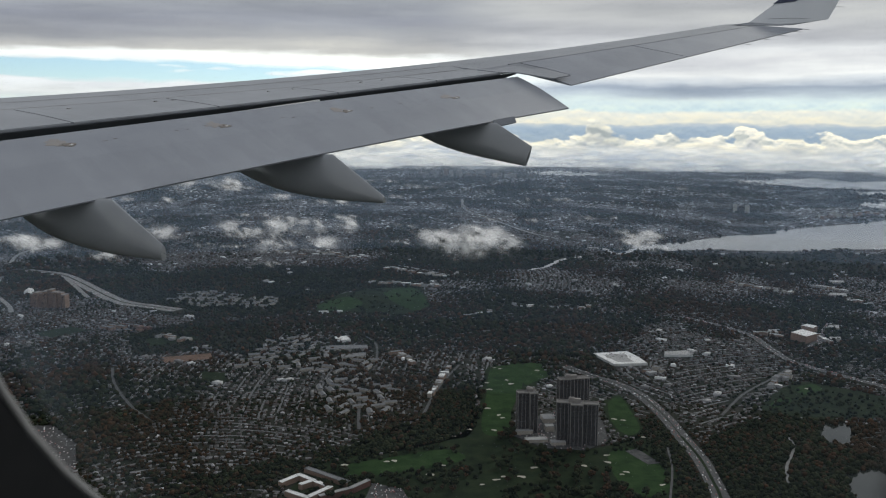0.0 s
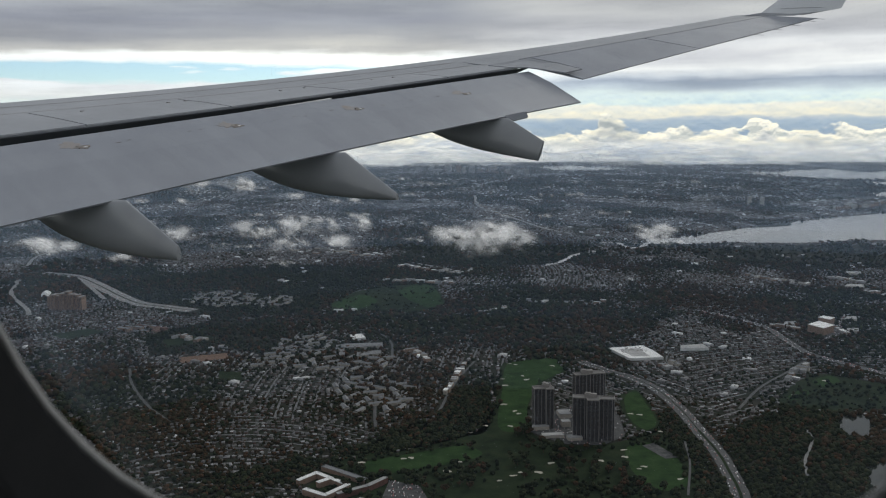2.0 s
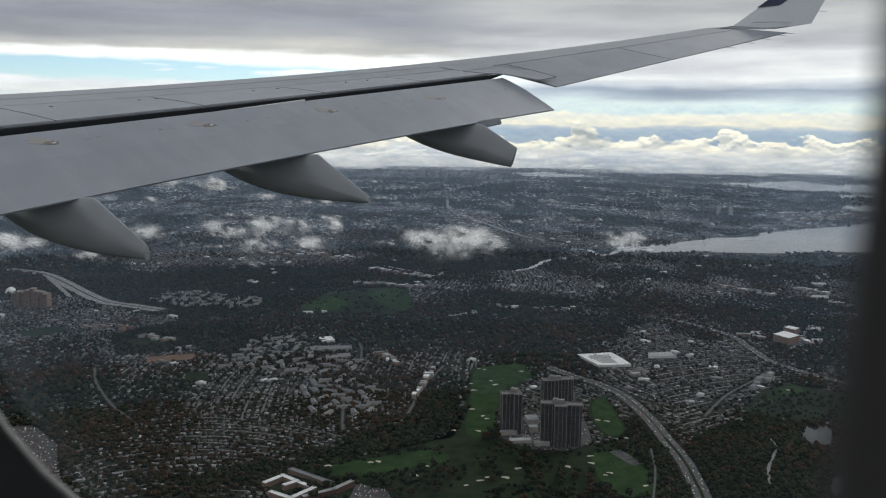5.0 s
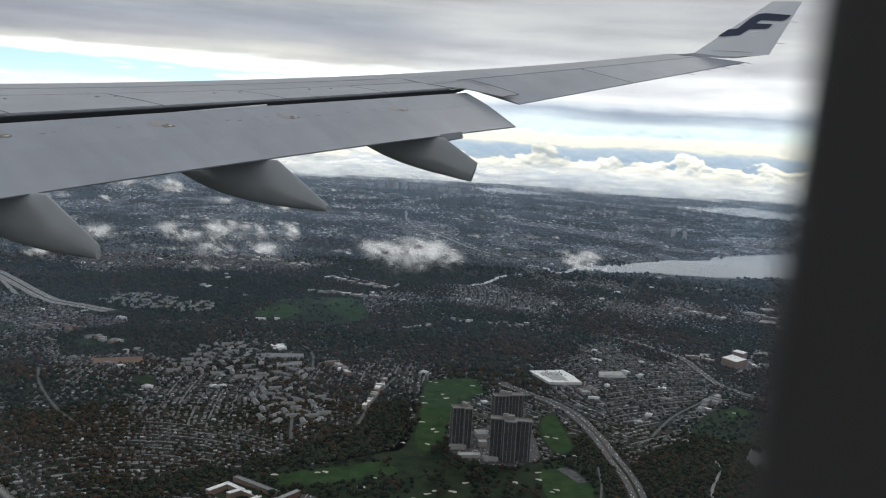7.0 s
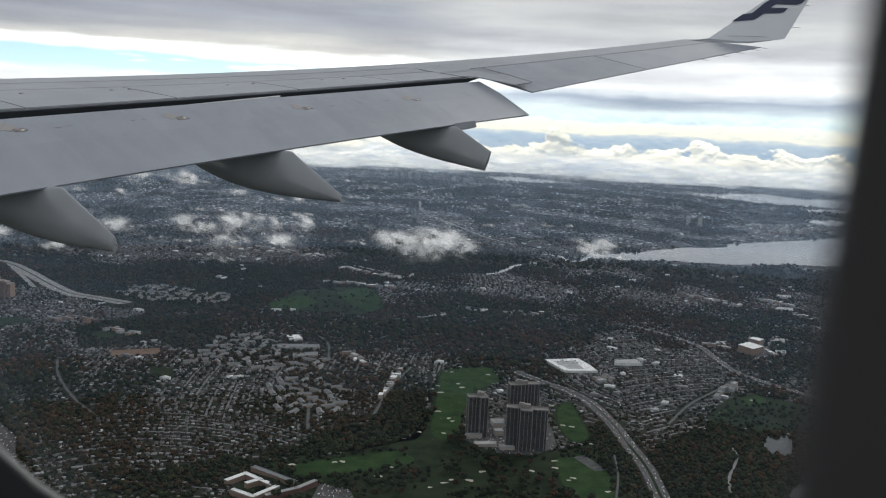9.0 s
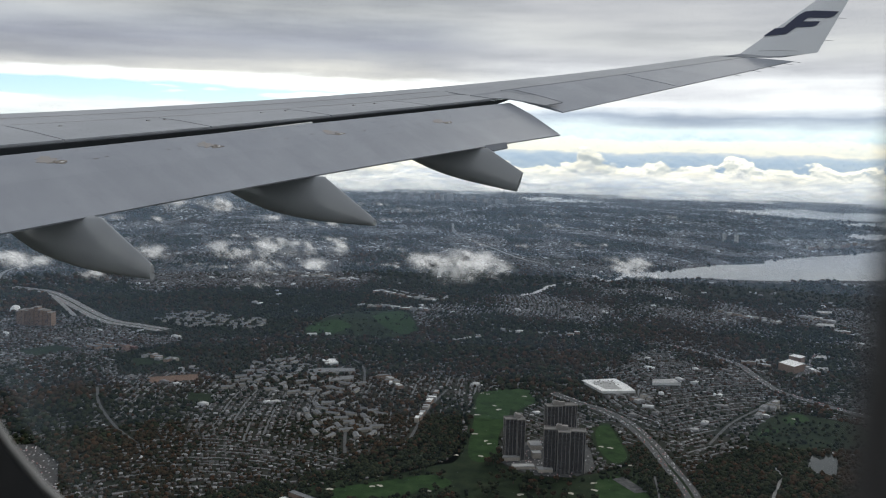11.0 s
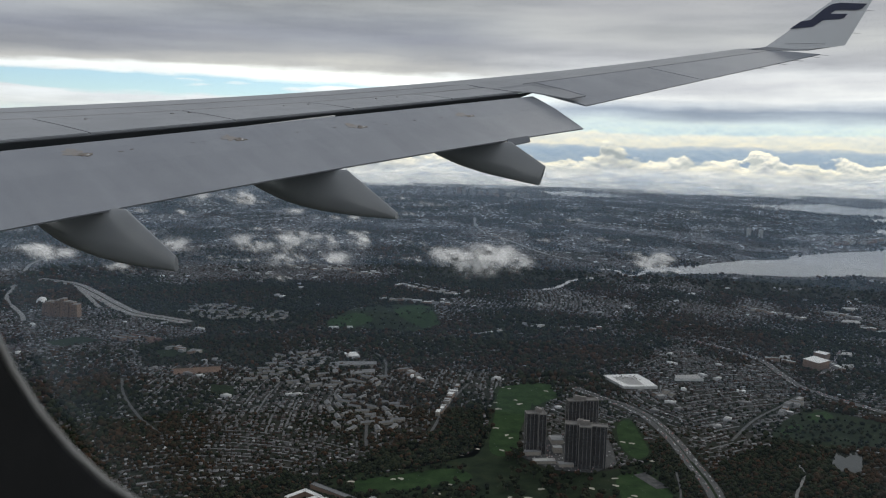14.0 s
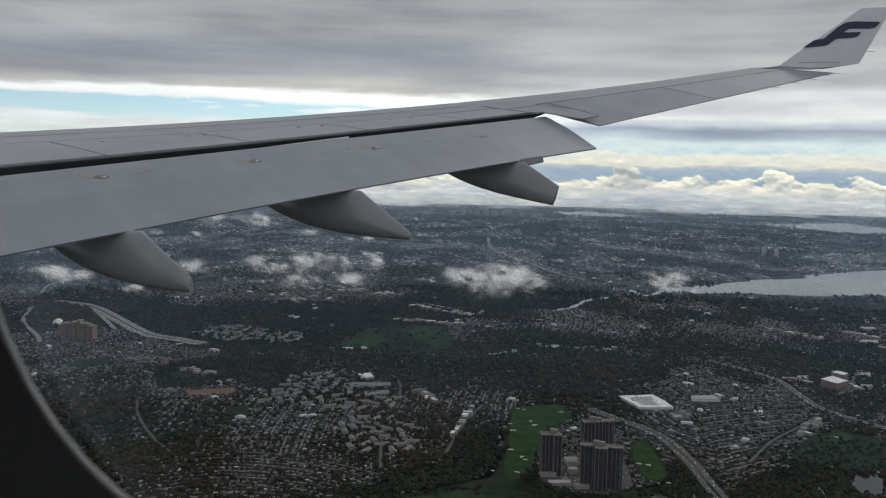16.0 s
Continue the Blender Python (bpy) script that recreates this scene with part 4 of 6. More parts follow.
def ico(seed, blobs):
    r = np.random.default_rng(seed)
    g = (1 + 5 ** 0.5) / 2
    v0 = np.array([(-1, g, 0), (1, g, 0), (-1, -g, 0), (1, -g, 0), (0, -1, g), (0, 1, g), (0, -1, -g), (0, 1, -g), (g, 0, -1), (g, 0, 1), (-g, 0, -1), (-g, 0, 1)]) / 1.9
    f0 = np.array([(0, 11, 5), (0, 5, 1), (0, 1, 7), (0, 7, 10), (0, 10, 11), (1, 5, 9), (5, 11, 4), (11, 10, 2), (10, 7, 6), (7, 1, 8), (3, 9, 4), (3, 4, 2), (3, 2, 6), (3, 6, 8), (3, 8, 9), (4, 9, 5), (2, 4, 11), (6, 2, 10), (8, 6, 7), (9, 8, 1)])
    V, F = [], []
    for b in range(blobs):
        k = 1.0 if blobs == 1 else r.uniform(0.5, 0.75)
        o = np.array([0, 0, 0.55]) if blobs == 1 else np.array([*r.uniform(-0.55, 0.55, 2), r.uniform(0.35, 0.8)])
        V.append(v0 * k * (1 + r.uniform(-0.28, 0.28, (12, 1))) * np.array([1, 1, 0.85]) + o)
        F.append(f0 + 12 * b)
    return np.concatenate(V), np.concatenate(F)


def gable(w, d, h, r, wing=0.0):
    v = [(-w, -d, 0), (w, -d, 0), (w, d, 0), (-w, d, 0), (-w, -d, h), (w, -d, h), (w, d, h), (-w, d, h)]
    f = [(0, 1, 5), (0, 5, 4), (1, 2, 6), (1, 6, 5), (2, 3, 7), (2, 7, 6), (3, 0, 4), (3, 4, 7)]
    e = 0.1
    rv = [(-w - e, -d - e, h), (w + e, -d - e, h), (w + e, d + e, h), (-w - e, d + e, h), (0, -d - e, h + r), (0, d + e, h + r)]
    rf = [(0, 4, 5), (0, 5, 3), (1, 2, 5), (1, 5, 4), (0, 1, 4), (2, 3, 5)]
    return (v, f), (rv, rf)


# districts with their own street direction
SEEDS = from_rng.uniform((-1100, 250), (1100, 1900), (46, 2))
TURNS = from_rng.uniform(0, math.pi / 2, 46)
SEEDS[:, 0] *= 0.35 + SEEDS[:, 1] / 1900
CLEAR = [BAY, SOUND, SOUND_EAST, STRAIT, STRAIT_EAST, INLET, POND, LAKE, GOLF, GOLF_EAST, GOLF_FAR, GOLF_RIGHT, FIELD]
WOODS = [[(-413, 960), (-224, 1099), (5, 1015), (-15, 950), (-108, 911), (-139, 801), (-216, 777), (-273, 801)], [(-262, 714), (-216, 777), (-156, 777), (-141, 714), (-142, 644), (-177, 669), (-233, 644)],
         [(102, 497), (124, 516), (129, 461), (123, 417), (105, 344), (93, 344), (115, 417)], [(141, 470), (177, 506), (219, 506), (209, 461), (235, 438), (181, 344), (122, 344)],
         [(320, 1214), (456, 1226), (729, 1226), (625, 1056), (371, 1008), (309, 1099)], [(-91, 1099), (-60, 1254), (148, 1254), (191, 1226), (110, 1077), (20, 1056)],
         [(-1, 561), (19, 586), (19, 497), (1, 470), (-66, 438), (-78, 449), (-20, 470)], [(-127, 410), (-88, 438), (-60, 438), (-73, 403)]]


def built_up(P):
    """How closely an area is built: above zero in town, below it in wooded belts."""
    return np.array([noise.noise((x * 0.0075, y * 0.0045, 3.0)) + 0.5 * noise.noise((x * 0.022, y * 0.013, 7.0)) for x, y in P])


def free(P, margin):
    ok = np.ones(len(P), bool)
    for pl in CLEAR:
        ok &= ~inside(P, pl)
    for line, width in ROADS:
        ok &= ~near_line(P, line, width / 2 + margin)
    return ok


def in_view(P, extra=0.0):
    r = np.hypot(P[:, 0], P[:, 1])
    return (np.abs(np.arctan2(P[:, 0], P[:, 1]) - radians(0.5)) < radians(33.5 + extra)) & (r > 330)


scene.cycles.transparent_max_bounces = 24

# fairways, bunkers and built ground
FAIRWAYS = [[(32, 614), (44, 628), (56, 628), (51, 573), (41, 527), (35, 483), (21, 486), (27, 561)], [(103, 542), (112, 552), (113, 527), (112, 493), (104, 480), (99, 489), (98, 511)],
            [(87, 452), (102, 459), (110, 436), (107, 403), (90, 397), (84, 422)], [(-51, 432), (-26, 445), (0, 456), (10, 441), (-23, 423), (-46, 418)], [(56, 628), (69, 632), (74, 608), (61, 586), (53, 580)],
            [(-65, 911), (-33, 937), (-17, 841), (-35, 826)], [(-123, 836), (-101, 887), (-81, 852), (-100, 815)], [(204, 540), (218, 554), (219, 545), (204, 531)], [(232, 573), (248, 584), (249, 571), (233, 559)]]
for k, pl in enumerate(FAIRWAYS):
    polygon("fairway", pl, 0.2 + 0.006 * k, M_GREEN, label="bright mown green fairway", category="fairway", rounded=True)
BUNKERS = [(29, 567), (42, 589), (44, 580), (39, 618), (35, 620), (65, 614), (26, 527), (28, 582), (32, 514), (34, 509), (36, 489), (28, 487), (9, 486), (14, 488), (5, 477), (-28, 452), (-30, 438), (-26, 439), (-1, 433), (-51, 433), (-7, 421), (29, 419), (25, 415), (38, 419), (45, 431), (71, 434), (85, 449), (84, 439), (88, 423), (91, 426), (105, 410), (66, 403), (18, 409), (105, 506), (100, 508), (111, 477), (240, 573), (209, 543)]
for k, (x, y) in enumerate(BUNKERS):
    r = random.Random(k)
    w, d, a0 = r.uniform(0.9, 1.9), r.uniform(0.8, 1.7), r.uniform(0, 3)
    pts = []
    for i in range(14):
        a = 2 * math.pi * i / 14
        q = 1 + 0.28 * math.sin(2 * a + a0) + 0.18 * math.sin(3 * a + 2 * a0)
        pts.append((x + w * q * math.cos(a), y + d * q * math.sin(a)))
    polygon("bunker", pts, 0.27, M_SAND, label="pale sand bunker on the golf course", category="bunker")
LOTS = [[(42, 499), (61, 519), (69, 522), (93, 511), (90, 470), (75, 456), (54, 459), (38, 478)], [(-241, 486), (-226, 492), (-199, 461), (-184, 423), (-196, 410), (-222, 438)],
        [(-35, 410), (-20, 403), (-7, 358), (-40, 358)], [(303, 714), (339, 777), (340, 773), (300, 695), (278, 677)]]
for pl in LOTS:
    polygon("parking_lot", pl, 0.22, M_LOT, label="grey parking lot beside large buildings", category="parking lot")
polygon("roof_deck", [(96, 455), (103, 459), (111, 438), (104, 436)], 0.35, M_LOT, label="grey paved court beside the fairway", category="court")
FIELDS = [[(-344, 718), (-322, 744), (-298, 730), (-319, 702)], [(-243, 702), (-210, 714), (-197, 699), (-231, 677)], [(-171, 607), (-152, 602), (-149, 580), (-165, 584)]]
for pl in FIELDS:
    polygon("lawn", pl, 0.12, M_ROUGH, label="dark green sports field", category="lawn")
CLEAR += LOTS + FIELDS + [[(109, 660), (119, 621), (147, 625), (146, 654), (140, 670)], [(162, 650), (187, 652), (189, 672), (168, 669)], [(278, 710), (287, 691), (304, 708), (305, 742)], [(-79, 407), (-70, 427), (-65, 427), (-43, 409), (-34, 403), (-42, 388), (-61, 388)]]
for pts, w, m, lb in (([(-473, 1027), (-431, 989), (-391, 927), (-359, 875)], 5.0, M_HIGH, "pale slip road beside the expressway"), ([(-546, 1099), (-571, 1172), (-579, 1254), (-589, 1316), (-656, 1544)], 5.0, M_HIGH, "pale far road under mist"),
                      ([(166, 516), (193, 559), (222, 593), (245, 621)], 1.9, M_ROAD, "grey street between houses"), ([(192, 478), (188, 461), (174, 434), (166, 410)], 1.6, M_HIGH, "narrow pale lane through woods"),
                      ([(-93, 738), (-68, 718), (-55, 686), (-51, 644)], 1.9, M_ROAD, "curving grey street"), ([(102, 1068), (127, 1099), (153, 1157), (184, 1187)], 8.0, M_WATER, "winding bright creek"),
                      ([(201, 1278), (226, 1266), (235, 1214), (266, 1249)], 9.0, M_WATER, "winding bright creek"), ([(-59, 1099), (-21, 1056), (5, 1023), (16, 1056)], 5.0, M_HIGH, "pale far avenue"),
                      ([(38, 2167), (42, 1866), (96, 1638), (139, 1460), (174, 1384)], 7.0, M_HIGH, "pale far avenue"), ([(-237, 614), (-220, 573), (-193, 527), (-170, 497)], 1.9, M_ROAD, "grey street between houses"),
                      ([(-55, 561), (-52, 516), (-49, 487)], 1.9, M_ROAD, "grey street between houses"), ([(10, 628), (-4, 573), (-13, 516)], 1.9, M_ROAD, "grey street between houses"),
                      ([(-504, 911), (-499, 960), (-504, 996), (-472, 911), (-417, 831), (-400, 801)], 4.5, M_HIGH, "pale curving road"), ([(120, 461), (115, 431), (104, 391)], 1.1, M_ROAD, "narrow lane through trees")):
    strip("creek" if m is M_WATER else "road", pts, w, 0.28, m, lb, "creek" if m is M_WATER else "road")
# green middle strip of the parkway
strip("median", LEFTWAY, 1.6, 0.42, M_ROUGH, "grass strip between the lanes", "median", keep=False)
strip("median", HWAY[5:], 1.5, 0.42, M_ROUGH, "grass strip that widens between the lanes", "median", keep=False)
strip("median", HWAY[:6], 0.5, 0.42, M_ROUGH, "grass strip between the lanes", "median", keep=False)


# ---- houses ----
houses, yaws, street_v, street_f = [], [], [], []
for k, (seed, turn) in enumerate(zip(SEEDS, TURNS)):
    c, s = math.cos(turn), math.sin(turn)

    def place(L):
        return np.stack([L[:, 0] * c - L[:, 1] * s, L[:, 0] * s + L[:, 1] * c], -1) + seed

    def mine(Q):
        return ((Q[:, None, :] - SEEDS[None]) ** 2).sum(2).argmin(1) == k

    bend = from_rng.uniform(-0.007, 0.007)
    u, v = np.meshgrid(np.arange(-104, 105) * 3.0, np.arange(-30, 31) * 11.0)
    for off in (-2.9, 2.9):
        L = np.stack([u.ravel() + from_rng.uniform(-1.2, 1.2, u.size), v.ravel() + off + from_rng.uniform(-1.0, 1.0, u.size)], -1)
        L[:, 1] += bend * L[:, 0] ** 2
        Q = place(L)
        own = mine(Q)
        houses.append(Q[own])
        yaws.append(np.full(int(own.sum()), turn) + from_rng.choice((0, math.pi / 2), int(own.sum())) + from_rng.normal(0, 0.16, int(own.sum())))
    L = np.stack([u.ravel(), v.ravel()], -1)
    L[:, 1] += bend * L[:, 0] ** 2
    Q = place(L)
    sel = mine(Q) & in_view(Q) & free(Q, 2.5)
    for w in WOODS:
        sel &= ~inside(Q, w)
    for x, y in L[sel]:
        sl = 2 * bend * x
        base = len(street_v)
        for dx, dy in ((-1.6, -0.75), (1.6, -0.75), (1.6, 0.75), (-1.6, 0.75)):
            a, e = x + dx, y + dy + sl * dx
            street_v.append((a * c - e * s + seed[0], a * s + e * c + seed[1], 0.10))
        street_f.append((base, base + 1, base + 2, base + 3))
tagged(mesh_object("streets", street_v, street_f, M_STREET), "grey residential streets between the houses", "streets", "", "stuff")
houses, yaws = np.concatenate(houses), np.concatenate(yaws)
ok = in_view(houses) & free(houses, 2.5)
for w in WOODS:
    ok &= ~inside(houses, w)
patchy = built_up(houses)
ok &= from_rng.uniform(0, 1, len(houses)) < np.where(np.hypot(houses[:, 0], houses[:, 1]) < 700, np.clip(0.48 + patchy * 1.4, 0.25, 0.74), np.clip(0.46 + patchy * 2.3, 0.17, 0.92))
houses, yaws = houses[ok], yaws[ok]
sc = from_rng.uniform((0.55, 0.5, 0.5), (0.88, 0.92, 0.8), (len(houses), 3))
walls, roofs = zip(*[gable(*g) for g in ((1.0, 1.4, 1.1, 0.75), (0.95, 1.15, 1.3, 0.65), (1.1, 1.75, 1.0, 0.8), (1.35, 1.35, 1.3, 0.2))])


def solid(name, v, f, mat):
    me = bpy.data.meshes.new(name)
    me.from_pydata([tuple(map(float, p)) for p in v], [], [tuple(map(int, q)) for q in f])
    me.materials.append(mat)
    return me


# the nearest houses stand as things of their own
near = np.where((np.hypot(houses[:, 0], houses[:, 1]) < 455) & (houses[:, 0] < 40))[0][:230]
rest = np.setdiff1d(np.arange(len(houses)), near)
house_kinds = []
for (wv, wf), (rv, rf), lb in zip(walls, roofs, ("small gabled suburban house beside a street", "compact gabled brick house beside a street", "long gabled suburban house under trees", "low house with a nearly flat roof")):
    h = thing("house", pose(0, 0, -60), lb, "house", "houses along the streets")
    w = new("wall", solid("wall", wv, wf, M_WALL1))
    r = new("roof", solid("roof", rv, rf, M_ROOF1))
    w.parent = r.parent = h
    house_kinds.append(h)
for i, n in enumerate(near):
    src = house_kinds[i % 4]
    m = Matrix.Translation((houses[n, 0], houses[n, 1], 0)) @ Matrix.Rotation(yaws[n], 4, "Z")
    if i < 4:
        src.matrix_world = m
    else:
        ob = copy_thing(src, m)
        ob.scale = sc[n]
H, Y, sc = houses[rest], yaws[rest], sc[rest]
state = from_rng.bit_generator.state
scatter("houses", walls, H, 0.0, Y, sc, M_WALL, "small detached suburban houses among trees", "houses")
from_rng.bit_generator.state = state
scatter("house_roofs", roofs, H, 0.0, Y, sc, M_ROOF, "grey and brown pitched house roofs", "roofs")


# ---- trees ----
def tree_points(n, r0, r1):
    r = np.sqrt(from_rng.uniform(r0 * r0, r1 * r1, n))
    a = from_rng.uniform(radians(-33), radians(34), n)
    return np.stack([r * np.sin(a), r * np.cos(a)], -1)


grid = {}
for x, y in houses:
    grid[(int(x // 2.2), int(y // 2.2))] = 1


def off_houses(P):
    return np.array([(int(x // 2.2), int(y // 2.2)) not in grid for x, y in P])


for cnt, r0, r1, blobs, size in ((26000, 335, 560, 3, 1.15), (78000, 560, 1150, 1, 1.18), (52000, 1150, 2300, 1, 1.6), (24000, 2300, 3900, 1, 2.8)):
    P = tree_points(cnt, r0, r1)
    wood = np.zeros(len(P), bool)
    for w in WOODS:
        wood |= inside(P, w)
    dens = -built_up(P)
    keep = free(P, 0.8) & (wood | ((off_houses(P) | (from_rng.random(len(P)) < 0.62)) & (from_rng.uniform(0, 1, len(P)) < np.clip((0.8 if r0 < 1000 else 0.65) + 1.8 * dens, 0.3, 1.0))))
    P = P[keep]
    autumn = np.array([noise.noise((x * 0.01, y * 0.01, 21.0)) for x, y in P]) + from_rng.normal(0, 0.25, len(P)) > 0.0
    autumn &= ~(wood[keep] & (from_rng.random(len(P)) < 0.6))
    for sel, mat, lb in ((autumn, M_WOOD, "brown and rust autumn trees between houses"), (~autumn, M_PINE, "dark green trees between houses")):
        Q = P[sel]
        s = (0.5 + 1.1 * from_rng.random((len(Q), 1)) ** 1.8) * size * np.array([[1, 1, 1.1]]) * np.clip(1.0 - 0.9 * built_up(Q), 0.75, 1.35)[:, None]
        scatter("trees", [ico(i, blobs) for i in range(6)], Q, 0.0, from_rng.uniform(0, 6.28, len(Q)), s, mat, lb, "trees")


P = tree_points(38000, 335, 640)
wood = np.zeros(len(P), bool)
for w in WOODS:
    wood |= inside(P, w)
P = P[wood & free(P, 0.8)]
s = (0.5 + 1.1 * from_rng.random((len(P), 1)) ** 1.8) * 1.15 * np.array([[1, 1, 1.2]])
half = from_rng.random(len(P)) < 0.18
for sel, mat, lb in ((half, M_WOOD, "brown autumn woods in dense cover"), (~half, M_PINE, "dark green woods in dense cover")):
    scatter("trees", [ico(i, 2) for i in range(6)], P[sel], 0.0, from_rng.uniform(0, 6.28, int(sel.sum())), s[sel], mat, lb, "trees")


def make_tree(seed, mat):
    """A single tree: tapered trunk with limbs and a crown of many small clumps."""
    r = np.random.default_rng(seed)
    t = thing("tree", pose(0, 0, -60), "autumn tree standing on the golf course", "tree", "trees on the golf course")
    bm = bmesh.new()
    for (x0, y0, z0, x1, y1, z1, a, c) in [(0, 0, 0, 0, 0, 1.3, 0.16, 0.09)] + [(0, 0, 0.9, *r.uniform(-0.7, 0.7, 2), r.uniform(1.4, 1.9), 0.08, 0.03) for _ in range(4)]:
        lo = [bm.verts.new((x0 + a * math.cos(q), y0 + a * math.sin(q), z0)) for q in (0, 1.26, 2.51, 3.77, 5.03)]
        hi = [bm.verts.new((x1 + c * math.cos(q), y1 + c * math.sin(q), z1)) for q in (0, 1.26, 2.51, 3.77, 5.03)]
        for k in range(5):
            bm.faces.new((lo[k], lo[(k + 1) % 5], hi[(k + 1) % 5], hi[k]))
    part("trunk", bm, M_BARK, t)
    V, F = [], []
    for k in range(16):
        v, f = ico(seed * 31 + k, 1)
        d = r.normal(0, 1, 3)
        d = d / np.linalg.norm(d) * r.uniform(0.5, 1.0)
        V.append((v - (0, 0, 0.55)) * r.uniform(0.32, 0.6) + d * (1.05, 1.05, 0.7) + (0, 0, 1.75))
        F.append(f + 12 * k)
    c = new("crown", solid("crown", np.concatenate(V), np.concatenate(F), mat))
    c.parent = t
    return t


kinds = [make_tree(i, M_PINE if i < 4 else M_WOOD) for i in range(6)]
spots = np.concatenate([from_rng.uniform((-60, 385), (190, 560), (900, 2))])
good = inside(spots, GOLF)
for pl in FAIRWAYS[:5]:
    good &= ~inside(spots, pl)
for pl in LOTS:
    good &= ~inside(spots, pl)
for line, width in ROADS:
    good &= ~near_line(spots, line, width / 2 + 1.0)
dens = np.array([noise.noise((x * 0.03, y * 0.03, 5.0)) for x, y in spots])
spots = spots[good & (dens > -0.2)][:290]
for i, (x, y) in enumerate(spots):
    s = from_rng.uniform(1.0, 1.9)
    m = pose(x, y, 0.1, 0, 0, from_rng.uniform(0, 360))
    src = kinds[i % 6]
    if i < 6:
        src.matrix_world = m
    else:
        ob = copy_thing(src, m)
        ob.scale = (s, s, s)
P = tree_points(5200, 800, 1050)
P = P[inside(P, GOLF_FAR) & (np.array([noise.noise((x * 0.05, y * 0.05, 1.0)) for x, y in P]) > 0.0)] if len(P) else P
P2 = tree_points(9000, 450, 620)
P2 = P2[inside(P2, GOLF_RIGHT)][::2]
P3 = tree_points(12000, 335, 560)
g3 = inside(P3, GOLF) & (np.array([noise.noise((x * 0.022, y * 0.022, 6.0)) for x, y in P3]) + from_rng.normal(0, 0.12, len(P3)) > -0.02)
for pl in FAIRWAYS[:5] + LOTS:
    g3 &= ~inside(P3, pl)
for line, width in ROADS:
    g3 &= ~near_line(P3, line, width / 2 + 1.2)
P2 = np.concatenate([P2, P3[g3]])
P = np.concatenate([P, P2])
s = from_rng.uniform(0.5, 1.2, (len(P), 1)) * 1.25 * np.array([[1, 1, 1.1]])
scatter("trees", [ico(i, 1) for i in range(6)], P, 0.1, from_rng.uniform(0, 6.28, len(P)), s, M_PINE, "scattered dark trees on far golf courses", "trees")


# ---- towers and large buildings ----
def prism(name, pts, h, wall_mat, roof_mat, label, category, parent=None, z0=0.0, parapet=0.25, inset=0.35):
    """A flat-roofed building on the footprint pts: walls, roof slab and parapet."""
    ob = parent or thing(name, pose(0, 0, 0), label, category)
    if sum(a[0] * b[1] - b[0] * a[1] for a, b in zip(pts, pts[1:] + pts[:1])) < 0:
        pts = pts[::-1]
    n = len(pts)
    lo, hi = [(x, y, z0) for x, y in pts], [(x, y, h) for x, y in pts]
    part("wall", loft_bm([lo, hi], caps=False), wall_mat, ob)
    bm = loft_bm([[(x, y, h - 0.02) for x, y in pts], [(x, y, h + 0.05) for x, y in pts]])
    part("roof", bm, roof_mat, ob)
    cx, cy = sum(p[0] for p in pts) / n, sum(p[1] for p in pts) / n

    def shrink(p):
        d = math.hypot(p[0] - cx, p[1] - cy)
        return (cx + (p[0] - cx) * (1 - inset / d), cy + (p[1] - cy) * (1 - inset / d))

    ins = [shrink(p) for p in pts]
    rg = [[(x, y, h) for x, y in pts], [(x, y, h + parapet) for x, y in pts], [(x, y, h + parapet) for x, y in ins], [(x, y, h) for x, y in ins]]
    part("parapet", loft_bm(rg + [rg[0]], caps=False), roof_mat, ob)
    return ob


def rect(x, y, w, d, yaw):
    c, s = math.cos(radians(yaw)), math.sin(radians(yaw))
    return [(x + a * c - b * s, y + a * s + b * c) for a, b in ((-w / 2, -d / 2), (w / 2, -d / 2), (w / 2, d / 2), (-w / 2, d / 2))]


